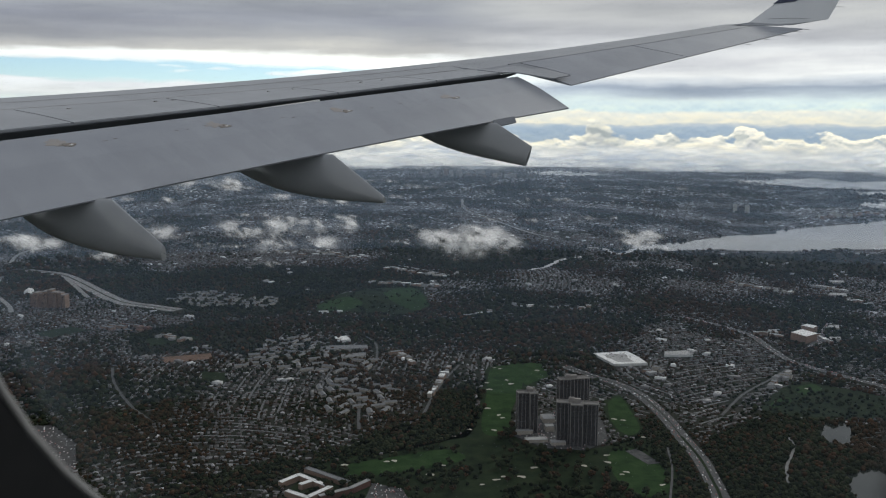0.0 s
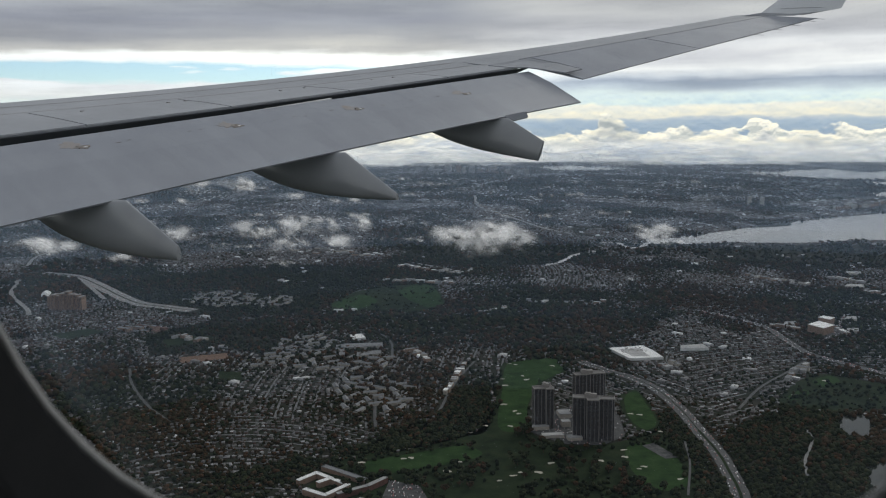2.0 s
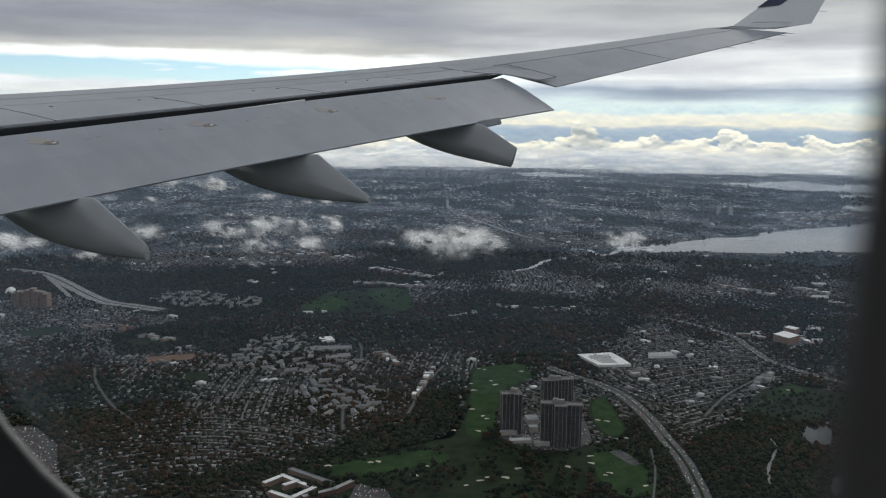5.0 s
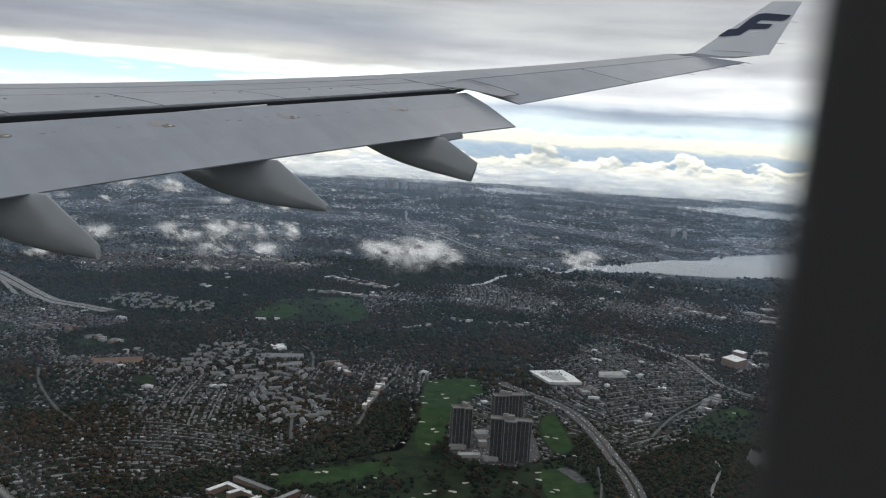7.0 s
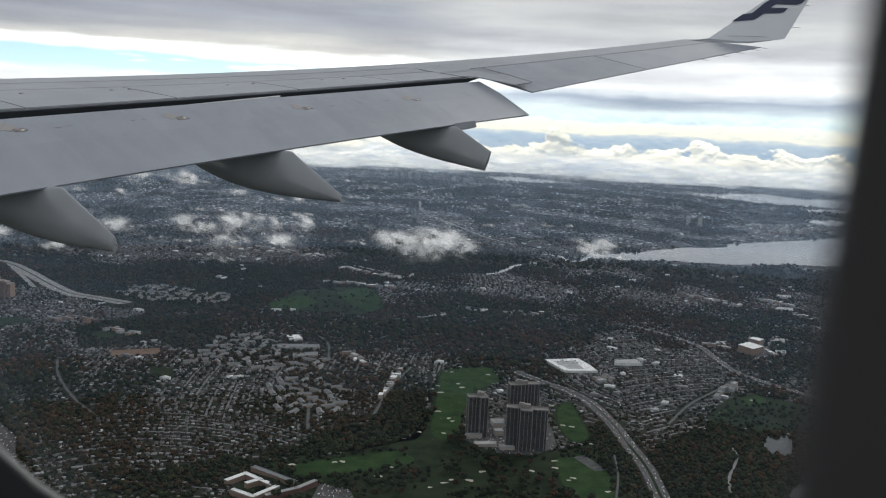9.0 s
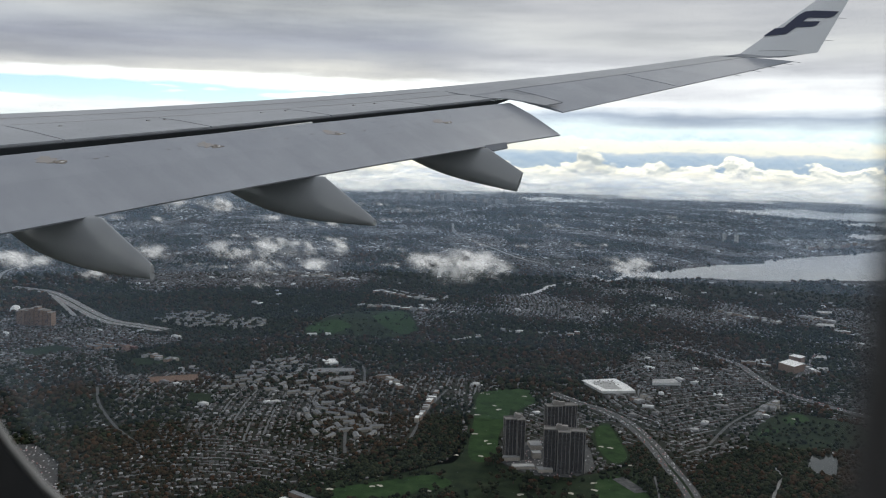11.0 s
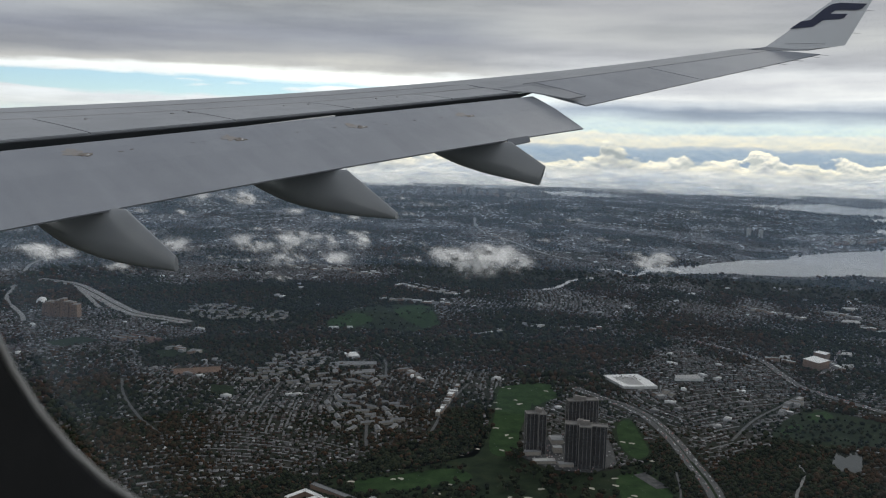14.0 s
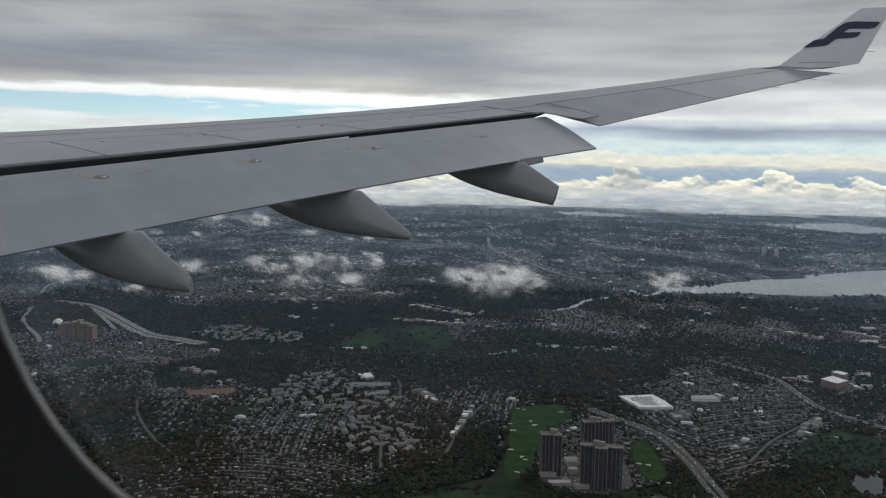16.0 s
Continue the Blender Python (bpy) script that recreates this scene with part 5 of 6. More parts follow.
def slab(ob, x0, x1, y0, y1, h, floors, bay):
    """One slab of a high-rise: wall, pale piers between window columns, a window band for every storey, parapet."""
    bm = bmesh.new()
    box_bm(bm, x0, x1, y0, y1, 0, h)
    part("wall", bm, M_BRICK, ob)
    bm = bmesh.new()
    win = bmesh.new()
    fh = h / floors
    for axis in (0, 1):
        a0, a1 = (x0, x1) if axis == 0 else (y0, y1)
        count = max(2, int((a1 - a0) / bay))
        step = (a1 - a0) / count
        for k in range(count + 1):
            p = a0 + k * step
            if k % 2 and k < count:
                continue
            w = 0.12 if k % 3 else 0.19
            for q in ((y0, y1) if axis == 0 else (x0, x1)):
                if axis == 0:
                    box_bm(bm, p - w, p + w, q - 0.16, q + 0.16, 0, h + 0.05)
                else:
                    box_bm(bm, q - 0.16, q + 0.16, p - w, p + w, 0, h + 0.05)
        for k in range(count):
            for fl in range(floors):
                p, z = a0 + (k + 0.5) * step, fl * fh + fh * 0.5
                hw, hh = step * 0.27, fh * 0.30
                for q in ((y0 - 0.03, y1 + 0.03) if axis == 0 else (x0 - 0.03, x1 + 0.03)):
                    pts = [(p - hw, q, z - hh), (p + hw, q, z - hh), (p + hw, q, z + hh), (p - hw, q, z + hh)] if axis == 0 else [(q, p - hw, z - hh), (q, p + hw, z - hh), (q, p + hw, z + hh), (q, p - hw, z + hh)]
                    win.faces.new([win.verts.new(v) for v in pts])
    part("pier_grid", bm, M_TRIM, ob, "pale vertical piers")["kind"] = "stuff"
    part("glazing", win, M_PANE, ob, "rows of dark window panes")["kind"] = "stuff"
    bm = bmesh.new()
    for b in ((x0 - 0.25, x1 + 0.25, y0 - 0.25, y0 + 0.2), (x0 - 0.25, x1 + 0.25, y1 - 0.2, y1 + 0.25), (x0 - 0.25, x0 + 0.2, y0 + 0.2, y1 - 0.2), (x1 - 0.2, x1 + 0.25, y0 + 0.2, y1 - 0.2)):
        box_bm(bm, *b, h + 0.05, h + 0.7)
    part("parapet", bm, M_TRIM, ob, "pale roof parapet")
    bm = bmesh.new()
    box_bm(bm, x0 + 0.2, x1 - 0.2, y0 + 0.2, y1 - 0.2, h, h + 0.15)
    part("roof", bm, M_RTOP, ob)


def tower(x, y, yaw, slabs, house, label):
    ob = thing("apartment_tower", pose(x, y, 0, 0, 0, yaw) @ Matrix.Scale(0.82, 4), label, "apartment tower", "apartment towers on the golf course")
    for x0, x1, y0, y1, h in slabs:
        slab(ob, x0, x1, y0, y1, h, 33, 1.25)
    bm = bmesh.new()
    x0, x1, y0, y1, z0, z1 = house
    box_bm(bm, x0, x1, y0, y1, z0, z1)
    box_bm(bm, x0 + 0.6, (x0 + x1) / 2, y0 + 0.5, y1 - 0.5, z1, z1 + 0.7)
    part("penthouse", bm, M_TRIM, ob, "pale rooftop machine room")
    return ob


tower(46.2, 485.6, 8, [(-6.6, 1.2, -2.0, 4.6, 27.8), (1.4, 6.6, -4.0, 6.0, 27.8)], (0.6, 4.6, 1.0, 6.0, 27.9, 30.2), "dark brown brick high-rise with two joined slabs")
tower(76.2, 514.5, 10, [(-11.0, 0.0, -3.0, 4.0, 27.8), (0.2, 11.5, -2.0, 5.0, 27.8)], (-6.0, 3.0, 0.0, 3.0, 27.9, 30.2), "dark brown brick high-rise slab behind the others")
tower(71.5, 464.6, -8, [(-13.5, -4.5, 1.0, 7.5, 27.8), (-4.3, 3.5, -3.5, 7.0, 27.8), (3.7, 13.5, 0.0, 6.5, 27.8)], (-6.0, 2.0, 3.0, 6.0, 27.9, 30.4), "wide dark brown brick high-rise of three slabs")
for px, py, w, d, h in ((44.1, 481.9, 10, 4, 2.2), (50.0, 469.7, 12, 5, 1.6), (61.4, 465.5, 8, 5, 1.8), (60.3, 504.5, 7, 9, 2.6), (59.1, 487.4, 5, 5, 3.2)):
    prism("podium", rect(px, py, w, d, 6), h, M_BEIGE, M_FLAT2, "low pale podium building at the towers' foot", "building")
# white store with rooftop units
store = prism("store", [(112, 658), (122, 627), (147, 630), (144, 649), (139, 665)], 1.6, M_FLAT, M_FLAT, "large low white flat-roofed store", "store")
field = [(119, 653), (126, 633), (138, 634), (134, 657)]
part("roof_field", loft_bm([[(x, y, 1.6) for x, y in field], [(x, y, 1.72) for x, y in field]]), M_FLAT2, store, "grey middle field of the roof")
bm = bmesh.new()
for k in range(22):
    r = random.Random(400 + k)
    (x0, y0), (x1, y1) = (119.8, 660.1), (139.1, 643.9)
    u, v = r.random(), r.random()
    x, y = x0 + (x1 - x0) * u, y0 + (y1 - y0) * v
    box_bm(bm, x - 0.5, x + 0.5, y - 0.4, y + 0.4, 1.70, 2.05)
part("rooftop_units", bm, M_TRIM, store, "grey rooftop air units")["kind"] = "stuff"
prism("store", [(165, 654), (187, 655), (186, 669), (168, 665)], 1.6, M_FLAT, M_FLAT2, "low pale flat-roofed store", "store")
prism("office_building", [(283, 714), (290, 699), (303, 710), (297, 726)], 6.0, M_TAN, M_FLAT, "tan brick office building with a white roof", "building")
prism("office_building", [(301, 738), (307, 728), (314, 736), (308, 744)], 6.5, M_TAN, M_FLAT, "tan brick office building with a white roof", "building")
for pl in ([(329, 751), (338, 748), (343, 761), (335, 761)], [(312, 708), (321, 706), (325, 716), (316, 716)], [(271, 734), (281, 730), (284, 742), (275, 742)], [(429, 985), (444, 978), (450, 993), (435, 996)], [(395, 905), (412, 899), (418, 914), (402, 917)]):
    prism("store", pl, 2.0, M_BEIGE, M_FLAT2, "low pale commercial building among trees", "building")
# courtyard school near the golf course
school = thing("school_building", pose(0, 0, 0), "white-roofed courtyard building beside the golf course", "building")
SCHOOL_WINGS = [((-78, 405), (-71, 414)), ((-71, 414), (-63, 407)), ((-63, 407), (-54, 399)), ((-54, 399), (-63, 387)), ((-63, 387), (-73, 394)), ((-68, 402), (-63, 407)), ((-57, 389), (-44, 398)), ((-44, 398), (-37, 407))]
for k, ((x0, y0), (x1, y1)) in enumerate(SCHOOL_WINGS):
    long, turn = math.hypot(x1 - x0, y1 - y0), math.degrees(math.atan2(y1 - y0, x1 - x0))
    prism("wing", rect((x0 + x1) / 2, (y0 + y1) / 2, long + 1.6, 2.6, turn), 2.6 + 0.03 * k, M_REDBRICK if k > 5 else M_TAN, M_FLAT2 if k > 5 else M_FLAT, "", "", parent=school)
(x0, y0), (x1, y1) = ((-69, 424), (-46, 406))
prism("school_building", rect((x0 + x1) / 2, (y0 + y1) / 2, math.hypot(x1 - x0, y1 - y0), 3.4, math.degrees(math.atan2(y1 - y0, x1 - x0))), 2.2, M_TAN, M_ROOF2, "long low school wing with a grey roof", "building")
prism("school_building", rect(-44, 377, 10, 7, -35), 3.4, M_BEIGE, M_FLAT2, "pale brick school block with a grey roof", "building")
prism("clubhouse", rect(-113, 807, 9, 4, 12), 1.8, M_FLAT, M_FLAT, "small white clubhouse beside the far golf course", "building")
prism("clubhouse", rect(-99, 812, 5, 3, -20), 1.5, M_FLAT, M_FLAT, "small white shed beside the far golf course", "building")
# shopping centre
prism("store", [(-229, 456), (-223, 465), (-213, 452), (-219, 444)], 2.6, M_FLAT, M_FLAT, "white flat-roofed shop beside a parking lot", "store")
prism("store", [(-252, 480), (-240, 486), (-231, 474), (-241, 468)], 2.4, M_FLAT, M_FLAT2, "pale flat-roofed shop beside a parking lot", "store")
prism("store", [(-90, 704), (-81, 708), (-76, 695), (-86, 691)], 2.2, M_FLAT, M_FLAT, "small shop with a bright white roof", "store")
for pl in ([(-93, 674), (-61, 677), (-60, 667), (-91, 660)], [(-93, 660), (-89, 663), (-86, 641), (-90, 639)], [(-78, 647), (-60, 654), (-59, 644), (-76, 636)]):
    prism("condominium", pl, 2.4, M_BEIGE, M_ROOF2, "long beige condominium row", "condominium")
# stepped brown apartment block, sports dome
block = thing("apartment_block", pose(-375.8, 825.7, 0, 0, 0, -4), "stepped tan brick apartment block", "apartment block")
for k in range(8):
    top = 13.5 + (-0.8, 1.0, 0.0, 2.4, 3.8, 1.6, 0.8, -0.8)[k]
    x = -17 + k * 4.4
    bm = bmesh.new()
    box_bm(bm, x, x + 4.2, -3 - 1.8 * (k % 2), 4, 0, top)
    part("wall", bm, M_TAN, block)
    bm = bmesh.new()
    box_bm(bm, x - 0.1, x + 4.3, -3.1 - 1.8 * (k % 2), 4.1, top, top + 0.5)
    part("roof", bm, M_TRIM, block)
    bm = bmesh.new()
    for fl in range(12):
        for c in range(3):
            z = 0.7 + fl * (top - 1) / 12
            y = -3.03 - 1.8 * (k % 2)
            bm.faces.new([bm.verts.new(v) for v in ((x + 0.5 + c * 1.3, y, z), (x + 1.1 + c * 1.3, y, z), (x + 1.1 + c * 1.3, y, z + 0.6), (x + 0.5 + c * 1.3, y, z + 0.6))])
    part("glazing", bm, M_PANE, block, "rows of small windows")["kind"] = "stuff"
dome = thing("sports_dome", pose(-426.0, 892.5, 0, 0, 0, 105), "white inflated sports dome on grass", "dome")
rings = []
for i in range(13):
    u = -1 + 2 * i / 12
    k = max(0.05, (1 - abs(u) ** 3)) ** 0.5
    rings.append([(8.5 * u, 5.2 * k * math.cos(math.pi * q / 12), 6.2 * k * math.sin(math.pi * q / 12)) for q in range(13)])
part("cover", loft_bm(rings, closed=False), M_FLAT, dome, smooth=True)
# far towers and the far town
for px, py, h, w in ((602.9, 1853.1, 17, 6.5), (620.0, 1827.9, 17, 7.0)):
    prism("apartment_tower", rect(px, py, w, 7, 5), h, M_BEIGE, M_FLAT2, "pale slender far apartment tower", "apartment tower")
for k in range(46):
    r = random.Random(900 + k)
    x0, y0 = -104.3, 3230.0
    x1, y1 = 233.7, 3118.2
    u = r.random()
    x, y = x0 + (x1 - x0) * u, y0 + (y1 - y0) * u + r.uniform(-60, 160)
    prism("far_building", rect(x, y, r.uniform(8, 16), 9, r.uniform(-20, 20)), r.uniform(5, 19) * (1.4 if 0.15 < u < 0.5 else 0.9), r.choice((M_BEIGE, M_TAN, M_FLAT2, M_TRIM)), M_FLAT2, "pale far town building", "building", parapet=0.1)
for k in range(22):
    r = random.Random(1500 + k)
    x0, y0 = 726.5, 1700.6
    x1, y1 = 866.3, 1791.4
    u = r.random() * 1.2
    prism("far_building", rect(x0 + (x1 - x0) * u, y0 + (y1 - y0) * u + r.uniform(0, 40), r.uniform(6, 12), 6, 10), r.uniform(4, 11), r.choice((M_BEIGE, M_TAN)), M_FLAT2, "pale apartment building on the far shore", "building", parapet=0.1)

# pale shops and brick blocks standing along the avenues and in small clusters
ALONG = [((-72, 1071), (1, 1005), 14, 9), ((-87, 971), (-5, 953), 16, 8), ((61, 844), (143, 831), 12, 7), ((21, 802), (45, 810), 5, 5), ((402, 967), (427, 933), 9, 9), ((403, 885), (419, 864), 9, 9), ((319, 978), (362, 926), 12, 12), ((261, 730), (278, 723), 4, 4),
         ((308, 723), (310, 696), 5, 5), ((-295, 750), (-251, 728), 12, 12), ((-235, 708), (-206, 695), 6, 5), ((3, 622), (-10, 547), 12, 6), ((-248, 1232), (-116, 1177), 16, 26), ((54, 1516), (110, 1262), 18, 16), ((312, 1993), (486, 2086), 18, 60),
         ((33, 1965), (81, 1658), 16, 18), ((141, 607), (153, 615), 4, 4), ((-41, 663), (-22, 630), 7, 9), ((216, 573), (241, 608), 8, 5)]
for k, ((x0, y0), (x1, y1), n, wide) in enumerate(ALONG):
    r = random.Random(700 + k)
    turn = math.degrees(math.atan2(y1 - y0, x1 - x0))
    brick = k == 9
    for i in range(n):
        u, v = (i + r.random()) / n, r.uniform(-wide, wide)
        w, d = r.uniform(2.5, 6.5) * (1 + y0 / 1600), r.uniform(1.8, 3.4) * (1 + y0 / 2200)
        prism("office_building" if brick else "store", rect(x0 + (x1 - x0) * u, y0 + (y1 - y0) * u + v, w, d, turn + r.choice((0, 0, 90)) + r.uniform(-6, 6)), r.uniform(1.6, 3.2), r.choice((M_TAN, M_REDBRICK)) if brick else r.choice((M_BEIGE, M_FLAT2, M_TAN)),
              r.choice((M_ROOF2, M_REDBRICK)) if brick else r.choice((M_FLAT, M_FLAT2, M_FLAT2, M_ROOF2)), "low reddish brick block on school grounds" if brick else "low pale flat-roofed shop beside an avenue", "building" if brick else "store", parapet=0.12)

# condominium rows in a cluster
condo = thing("condominium", pose(0, 0, -60), "beige condominium row with a grey roof", "condominium", "condominiums in a cluster")
(cv, cf), (tv, tf) = gable(1.6, 4.4, 1.7, 0.8)
for nm, v, f, m in (("wall", cv, cf, M_BEIGE), ("roof", tv, tf, M_ROOF2)):
    o = new(nm, solid(nm, v, f, m))
    o.parent = condo
clusters = [[(-141, 699), (-115, 710), (-97, 691), (-84, 644), (-51, 636), (-57, 602), (-96, 607), (-130, 621), (-149, 614), (-144, 652)], [(-272, 863), (-268, 899), (-236, 911), (-208, 887), (-202, 844), (-229, 831)], [(-203, 866), (-173, 881), (-161, 839), (-189, 821)], [(-85, 573), (-57, 597), (-30, 561), (-36, 516), (-69, 511)]]
used = []
for area in clusters:
    pts = from_rng.uniform((min(p[0] for p in area), min(p[1] for p in area)), (max(p[0] for p in area), max(p[1] for p in area)), (900, 2))
    for x, y in pts[inside(pts, area)]:
        if all((x - a) ** 2 + (y - b) ** 2 > 75 for a, b in used):
            used.append((x, y))
for i, (x, y) in enumerate(used[:150]):
    m = pose(x, y, 0, 0, 0, from_rng.choice((20, 65, 110, 155)) + from_rng.uniform(-8, 8))
    if i == 0:
        condo.matrix_world = m
    else:
        copy_thing(condo, m)

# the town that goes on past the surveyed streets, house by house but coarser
P = np.concatenate([tree_points(9000, 1500, 2300), tree_points(22000, 2300, 3900)])
P = P[free(P, 3.0) & (from_rng.random(len(P)) < np.clip(0.35 + 2.6 * built_up(P), 0.02, 1.0))]
s = from_rng.uniform((0.9, 0.9, 0.8), (1.9, 2.2, 1.3), (len(P), 3))
Y = from_rng.uniform(0, 3.1, len(P))
state = from_rng.bit_generator.state
scatter("houses", walls, P, 0.0, Y, s, M_WALL, "far suburban houses in rows among trees", "houses")
from_rng.bit_generator.state = state
scatter("house_roofs", roofs, P, 0.0, Y, s, M_FARROOF, "grey and white far house roofs", "roofs")

# bright flat roofs of far shops and works, and traffic
def flat_box():
    return [(-1, -1, 0), (1, -1, 0), (1, 1, 0), (-1, 1, 0), (-1, -1, 1), (1, -1, 1), (1, 1, 1), (-1, 1, 1)], [(4, 5, 6), (4, 6, 7), (0, 1, 5), (0, 5, 4), (1, 2, 6), (1, 6, 5), (2, 3, 7), (2, 7, 6), (3, 0, 4), (3, 4, 7)]


P = np.concatenate([tree_points(500, 560, 1150), tree_points(3600, 1150, 2300), tree_points(7000, 2300, 4400)])
P = P[free(P, 3.0) & (built_up(P) > 0.10)]
s = from_rng.uniform((1.0, 1.0, 1.0), (4.5, 2.6, 2.0), (len(P), 3))
scatter("shops", [flat_box()], P, 0.0, from_rng.uniform(0, 3.1, len(P)), s, M_FARWHITE, "pale flat-roofed shops and works", "buildings")
cars, cyaw = [], []
for line, width in ROADS[:3]:
    for a, b in zip(line, line[1:]):
        d = b - a
        L = np.hypot(*d)
        t = d / max(L, 1e-6)
        nrm = np.array([-t[1], t[0]])
        for _ in range(max(1, int(L / 1.25))):
            lane = from_rng.choice((-0.42, -0.31, -0.20, 0.20, 0.31, 0.42))
            cars.append(a + d * from_rng.random() + nrm * lane * width)
            cyaw.append(math.atan2(t[1], t[0]))
car_v = [(-0.55, -0.23, 0.06), (0.55, -0.23, 0.06), (0.55, 0.23, 0.06), (-0.55, 0.23, 0.06), (-0.55, -0.23, 0.2), (0.55, -0.23, 0.2), (0.55, 0.23, 0.2), (-0.55, 0.23, 0.2), (-0.4, -0.2, 0.36), (0.2, -0.2, 0.36), (0.2, 0.2, 0.36), (-0.4, 0.2, 0.36)]
car_f = [(0, 1, 5), (0, 5, 4), (1, 2, 6), (1, 6, 5), (2, 3, 7), (2, 7, 6), (3, 0, 4), (3, 4, 7), (4, 5, 9), (4, 9, 8), (5, 6, 10), (5, 10, 9), (6, 7, 11), (6, 11, 10), (7, 4, 8), (7, 8, 11), (8, 9, 10), (8, 10, 11)]
for pl in LOTS:
    q = np.array(pl)
    spot = from_rng.uniform(q.min(0), q.max(0), (900, 2))
    spot[:, 1] = np.round(spot[:, 1] / 1.9) * 1.9
    spot = spot[inside(spot, pl)][:160]
    cars += list(spot)
    cyaw += [math.pi / 2] * len(spot)
cars = np.array(cars)
scatter("traffic", [(car_v, car_f)], cars, 0.3, np.array(cyaw), np.ones((len(cars), 3)), M_CAR, "small cars in the lanes of the parkways", "cars")


# ---- clouds ----
def cloud(x, y, z, sx, sy, sz, count, mat, label, seed, big=0.55):
    """A cloud as a heap of torn wisps that lie every way round one another."""
    r = np.random.default_rng(seed)
    V, F, UV = [], [], []
    lumps_at = [(r.uniform(-0.5, 0.5) * sx, r.uniform(-0.4, 0.4) * sy, r.uniform(-0.1, 0.5) * sz, r.uniform(0.35, 1.0)) for _ in range(2 + count // 6)]
    for k in range(count):
        lx, ly, lz, ls = lumps_at[r.integers(len(lumps_at))]
        d = r.normal(0, 0.30, 3)
        c = np.array([lx, ly, lz]) + d * (sx * 0.34 * ls, sy * 0.4 * ls, sz * 0.55 * ls)
        c[0] += 0.8 * (c[2] - lz)
        rad = r.uniform(0.28, 1.0) * big * sz * ls ** 0.5
        n = Vector((r.normal(0, 0.5), 0.8, r.normal(0.65, 0.35))).normalized()
        a = n.cross(Vector((0.25, 0, 1))).normalized()
        e = n.cross(a)
        b0 = len(V)
        V.append(tuple(c)), UV.append((0, 0))
        for i in range(10):
            q = 2 * math.pi * i / 10
            V.append(tuple(Vector(c) + (a * math.cos(q) * 2.0 + e * math.sin(q)) * rad * r.uniform(0.8, 1.15)))
            UV.append((math.cos(q), math.sin(q)))
        for i in range(10):
            F.append((b0, b0 + 1 + i, b0 + 1 + (i + 1) % 10))
    me = bpy.data.meshes.new("cloud")
    me.from_pydata(V, [], F)
    uv = me.uv_layers.new(name="UVMap")
    for lp in me.loops:
        uv.data[lp.index].uv = UV[lp.vertex_index]
    me.materials.append(mat)
    ob = new("cloud", me)
    ob.location = (x, y, z)
    return tagged(ob, label, "cloud", "", "stuff")


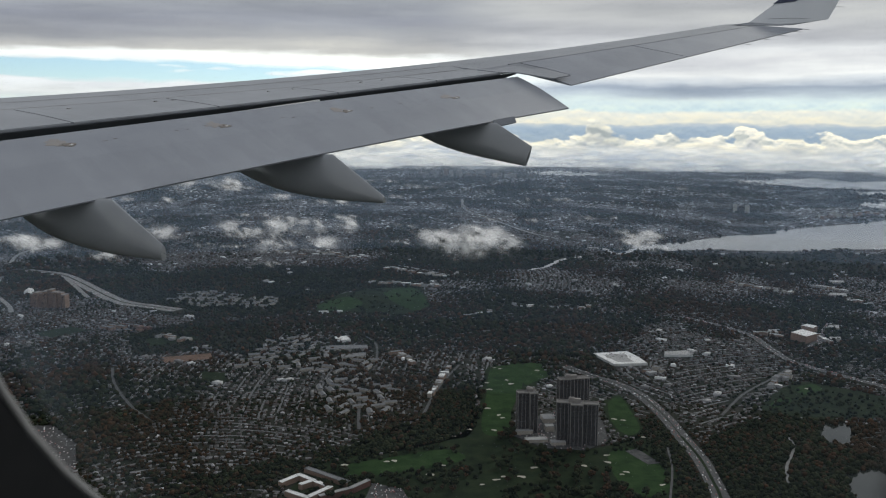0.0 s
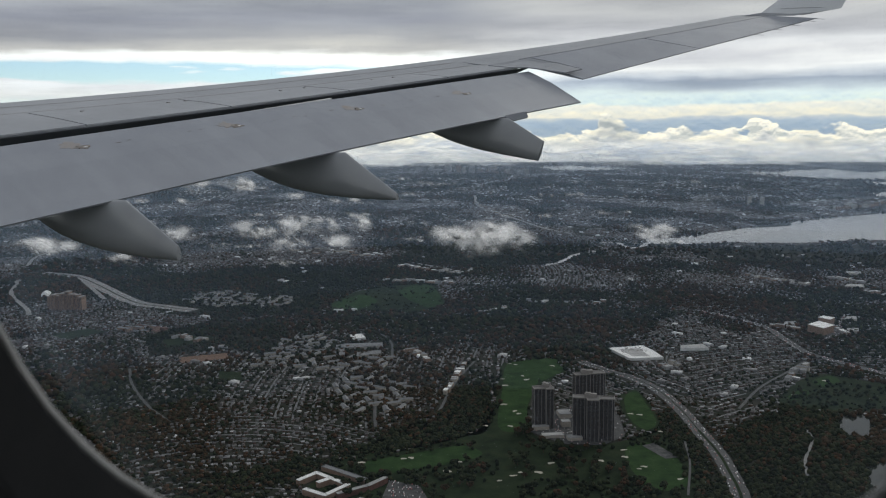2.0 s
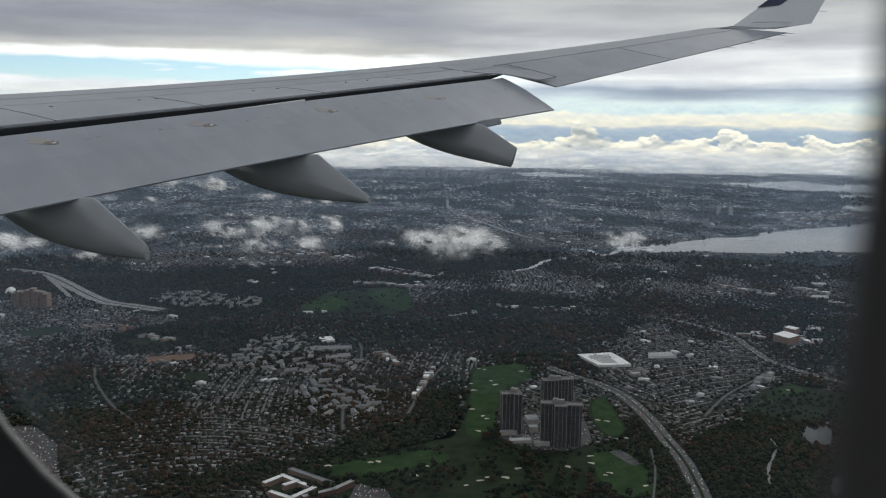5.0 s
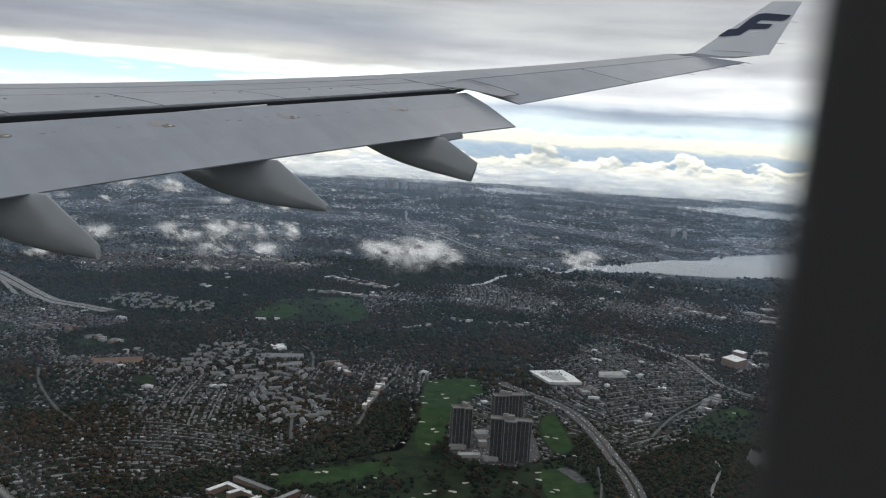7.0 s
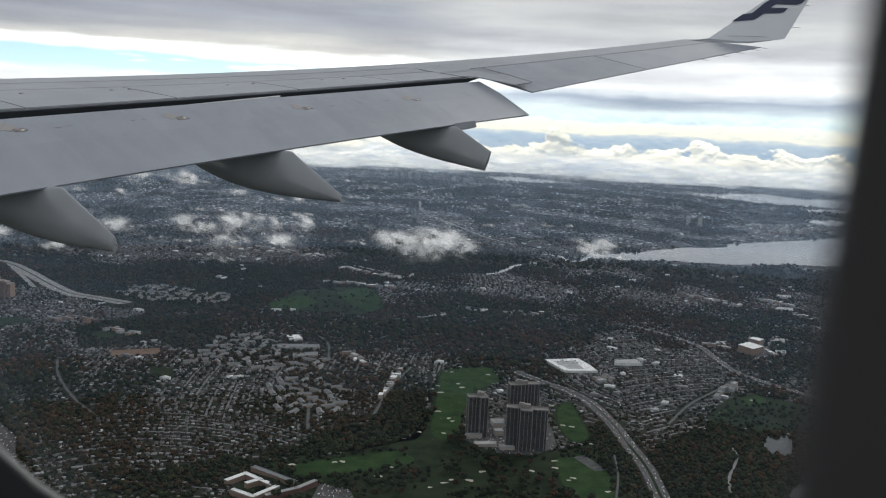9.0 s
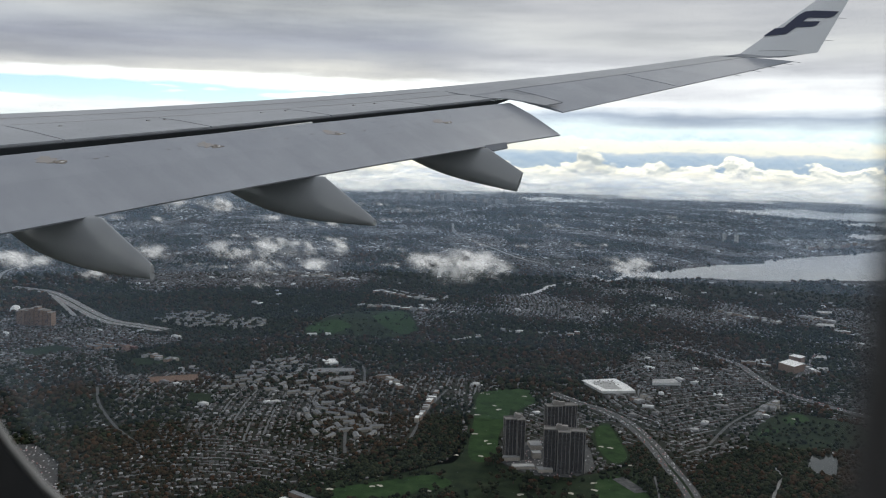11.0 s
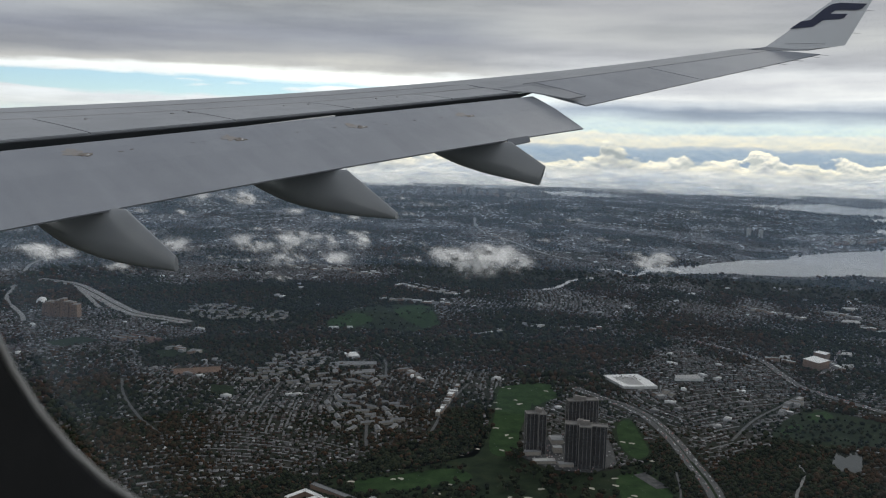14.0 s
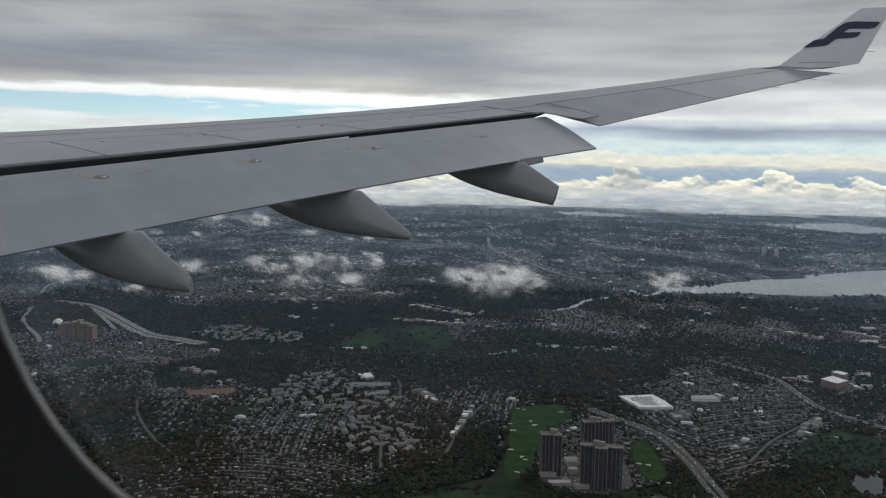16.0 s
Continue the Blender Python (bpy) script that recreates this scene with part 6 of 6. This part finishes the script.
SMALL = [(22, 916, 55, 118, 60, 30, 46), (46, 965, 55, 60, 40, 26, 24), (-15, 916, 55, 60, 34, 16, 16), (206, 956, 50, 40, 30, 26, 26), (208, 925, 45, 50, 30, 12, 12), (-382, 1420, 75, 80, 50, 40, 26), (-195, 948, 60, 70, 40, 24, 24),
         (-199, 877, 60, 50, 30, 16, 12), (-168, 779, 50, 30, 20, 10, 9), (-126, 975, 60, 60, 40, 20, 18), (-126, 873, 55, 50, 40, 16, 12), (-112, 1032, 62, 50, 30, 14, 10), (-424, 847, 60, 55, 30, 20, 16),
         (-427, 1151, 75, 50, 30, 14, 10), (-360, 1169, 75, 36, 24, 16, 10), (-312, 900, 60, 60, 34, 24, 18), (-216, 830, 58, 70, 30, 12, 14), (-313, 792, 52, 50, 30, 14, 12), (-43, 985, 62, 36, 24, 9, 8),
         (-123, 1085, 75, 36, 20, 9, 7), (-379, 830, 58, 60, 30, 14, 10), (168, 999, 70, 50, 30, 10, 8), (332, 1296, 85, 70, 40, 14, 8), (77, 968, 70, 60, 30, 10, 8), (-309, 1309, 80, 60, 40, 20, 12), (-208, 1296, 85, 60, 30, 16, 9),
         (-82, 1089, 85, 60, 40, 12, 8), (-175, 977, 66, 60, 40, 14, 10), (-237, 1072, 66, 40, 30, 14, 8), (-145, 845, 56, 50, 30, 12, 10), (-171, 826, 56, 30, 20, 22, 12), (-151, 1090, 78, 50, 30, 14, 9), (-60, 871, 58, 40, 26, 9, 8), (-107, 1383, 88, 80, 40, 14, 10),
         (-44, 1251, 88, 90, 40, 14, 10), (-217, 1152, 80, 60, 40, 18, 12), (15, 1134, 85, 50, 30, 9, 6),
         (133, 1109, 82, 60, 30, 10, 7), (193, 1251, 88, 70, 30, 10, 7), (438, 1344, 92, 90, 40, 12, 9), (492, 1289, 92, 90, 40, 10, 8), (320, 1582, 96, 120, 40, 14, 9)]
for k, (x, y, z, sx, sy, sz, n) in enumerate(SMALL):
    far = z > 70 or sz < 13
    cloud(x, y, z, (1.1 if far else 0.85) * sx, 0.8 * sy, (0.45 if far else 0.75) * sz, 2 * n if far else n, M_WISP if far else M_MIST, "small torn white cloud drifting low over the suburbs", 70 + k, 0.95)
# glowing cloud backdrops, brightness painted on, that close the view behind the far land
for far, mat in ((4420, M_FARCLOUD), (4100, M_LOWCLOUD), (3760, M_SHORECLOUD)):
    verts, faces = [], []
    for k in range(61):
        a = radians(-60 + 2 * k)
        verts += [(far * math.sin(a), far * math.cos(a), -30.0), ((far + 20) * math.sin(a), (far + 20) * math.cos(a), 172.0)]
        if k:
            faces.append((2 * k - 2, 2 * k, 2 * k + 1, 2 * k - 1))
    tagged(mesh_object("backdrop", verts, faces, mat), "glowing white cloud backdrop over the far shore", "cloud", "", "structure")

# added see-through sheets, one behind another, that imitate haze over the far land
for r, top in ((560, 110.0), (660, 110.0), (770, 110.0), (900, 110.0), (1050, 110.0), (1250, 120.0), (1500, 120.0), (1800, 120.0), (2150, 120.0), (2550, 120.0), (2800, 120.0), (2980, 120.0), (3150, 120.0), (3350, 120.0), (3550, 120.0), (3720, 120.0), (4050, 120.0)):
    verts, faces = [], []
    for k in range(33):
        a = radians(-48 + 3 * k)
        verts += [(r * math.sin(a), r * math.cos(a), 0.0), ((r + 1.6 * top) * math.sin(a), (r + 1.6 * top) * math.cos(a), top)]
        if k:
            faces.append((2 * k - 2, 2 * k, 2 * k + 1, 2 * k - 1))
    tagged(mesh_object("haze", verts, faces, M_THIN if top < 115 else M_SHORE if r > 2700 else M_HAZE), "faint bluish sheet imitating haze over the far land", "haze", "", "structure")
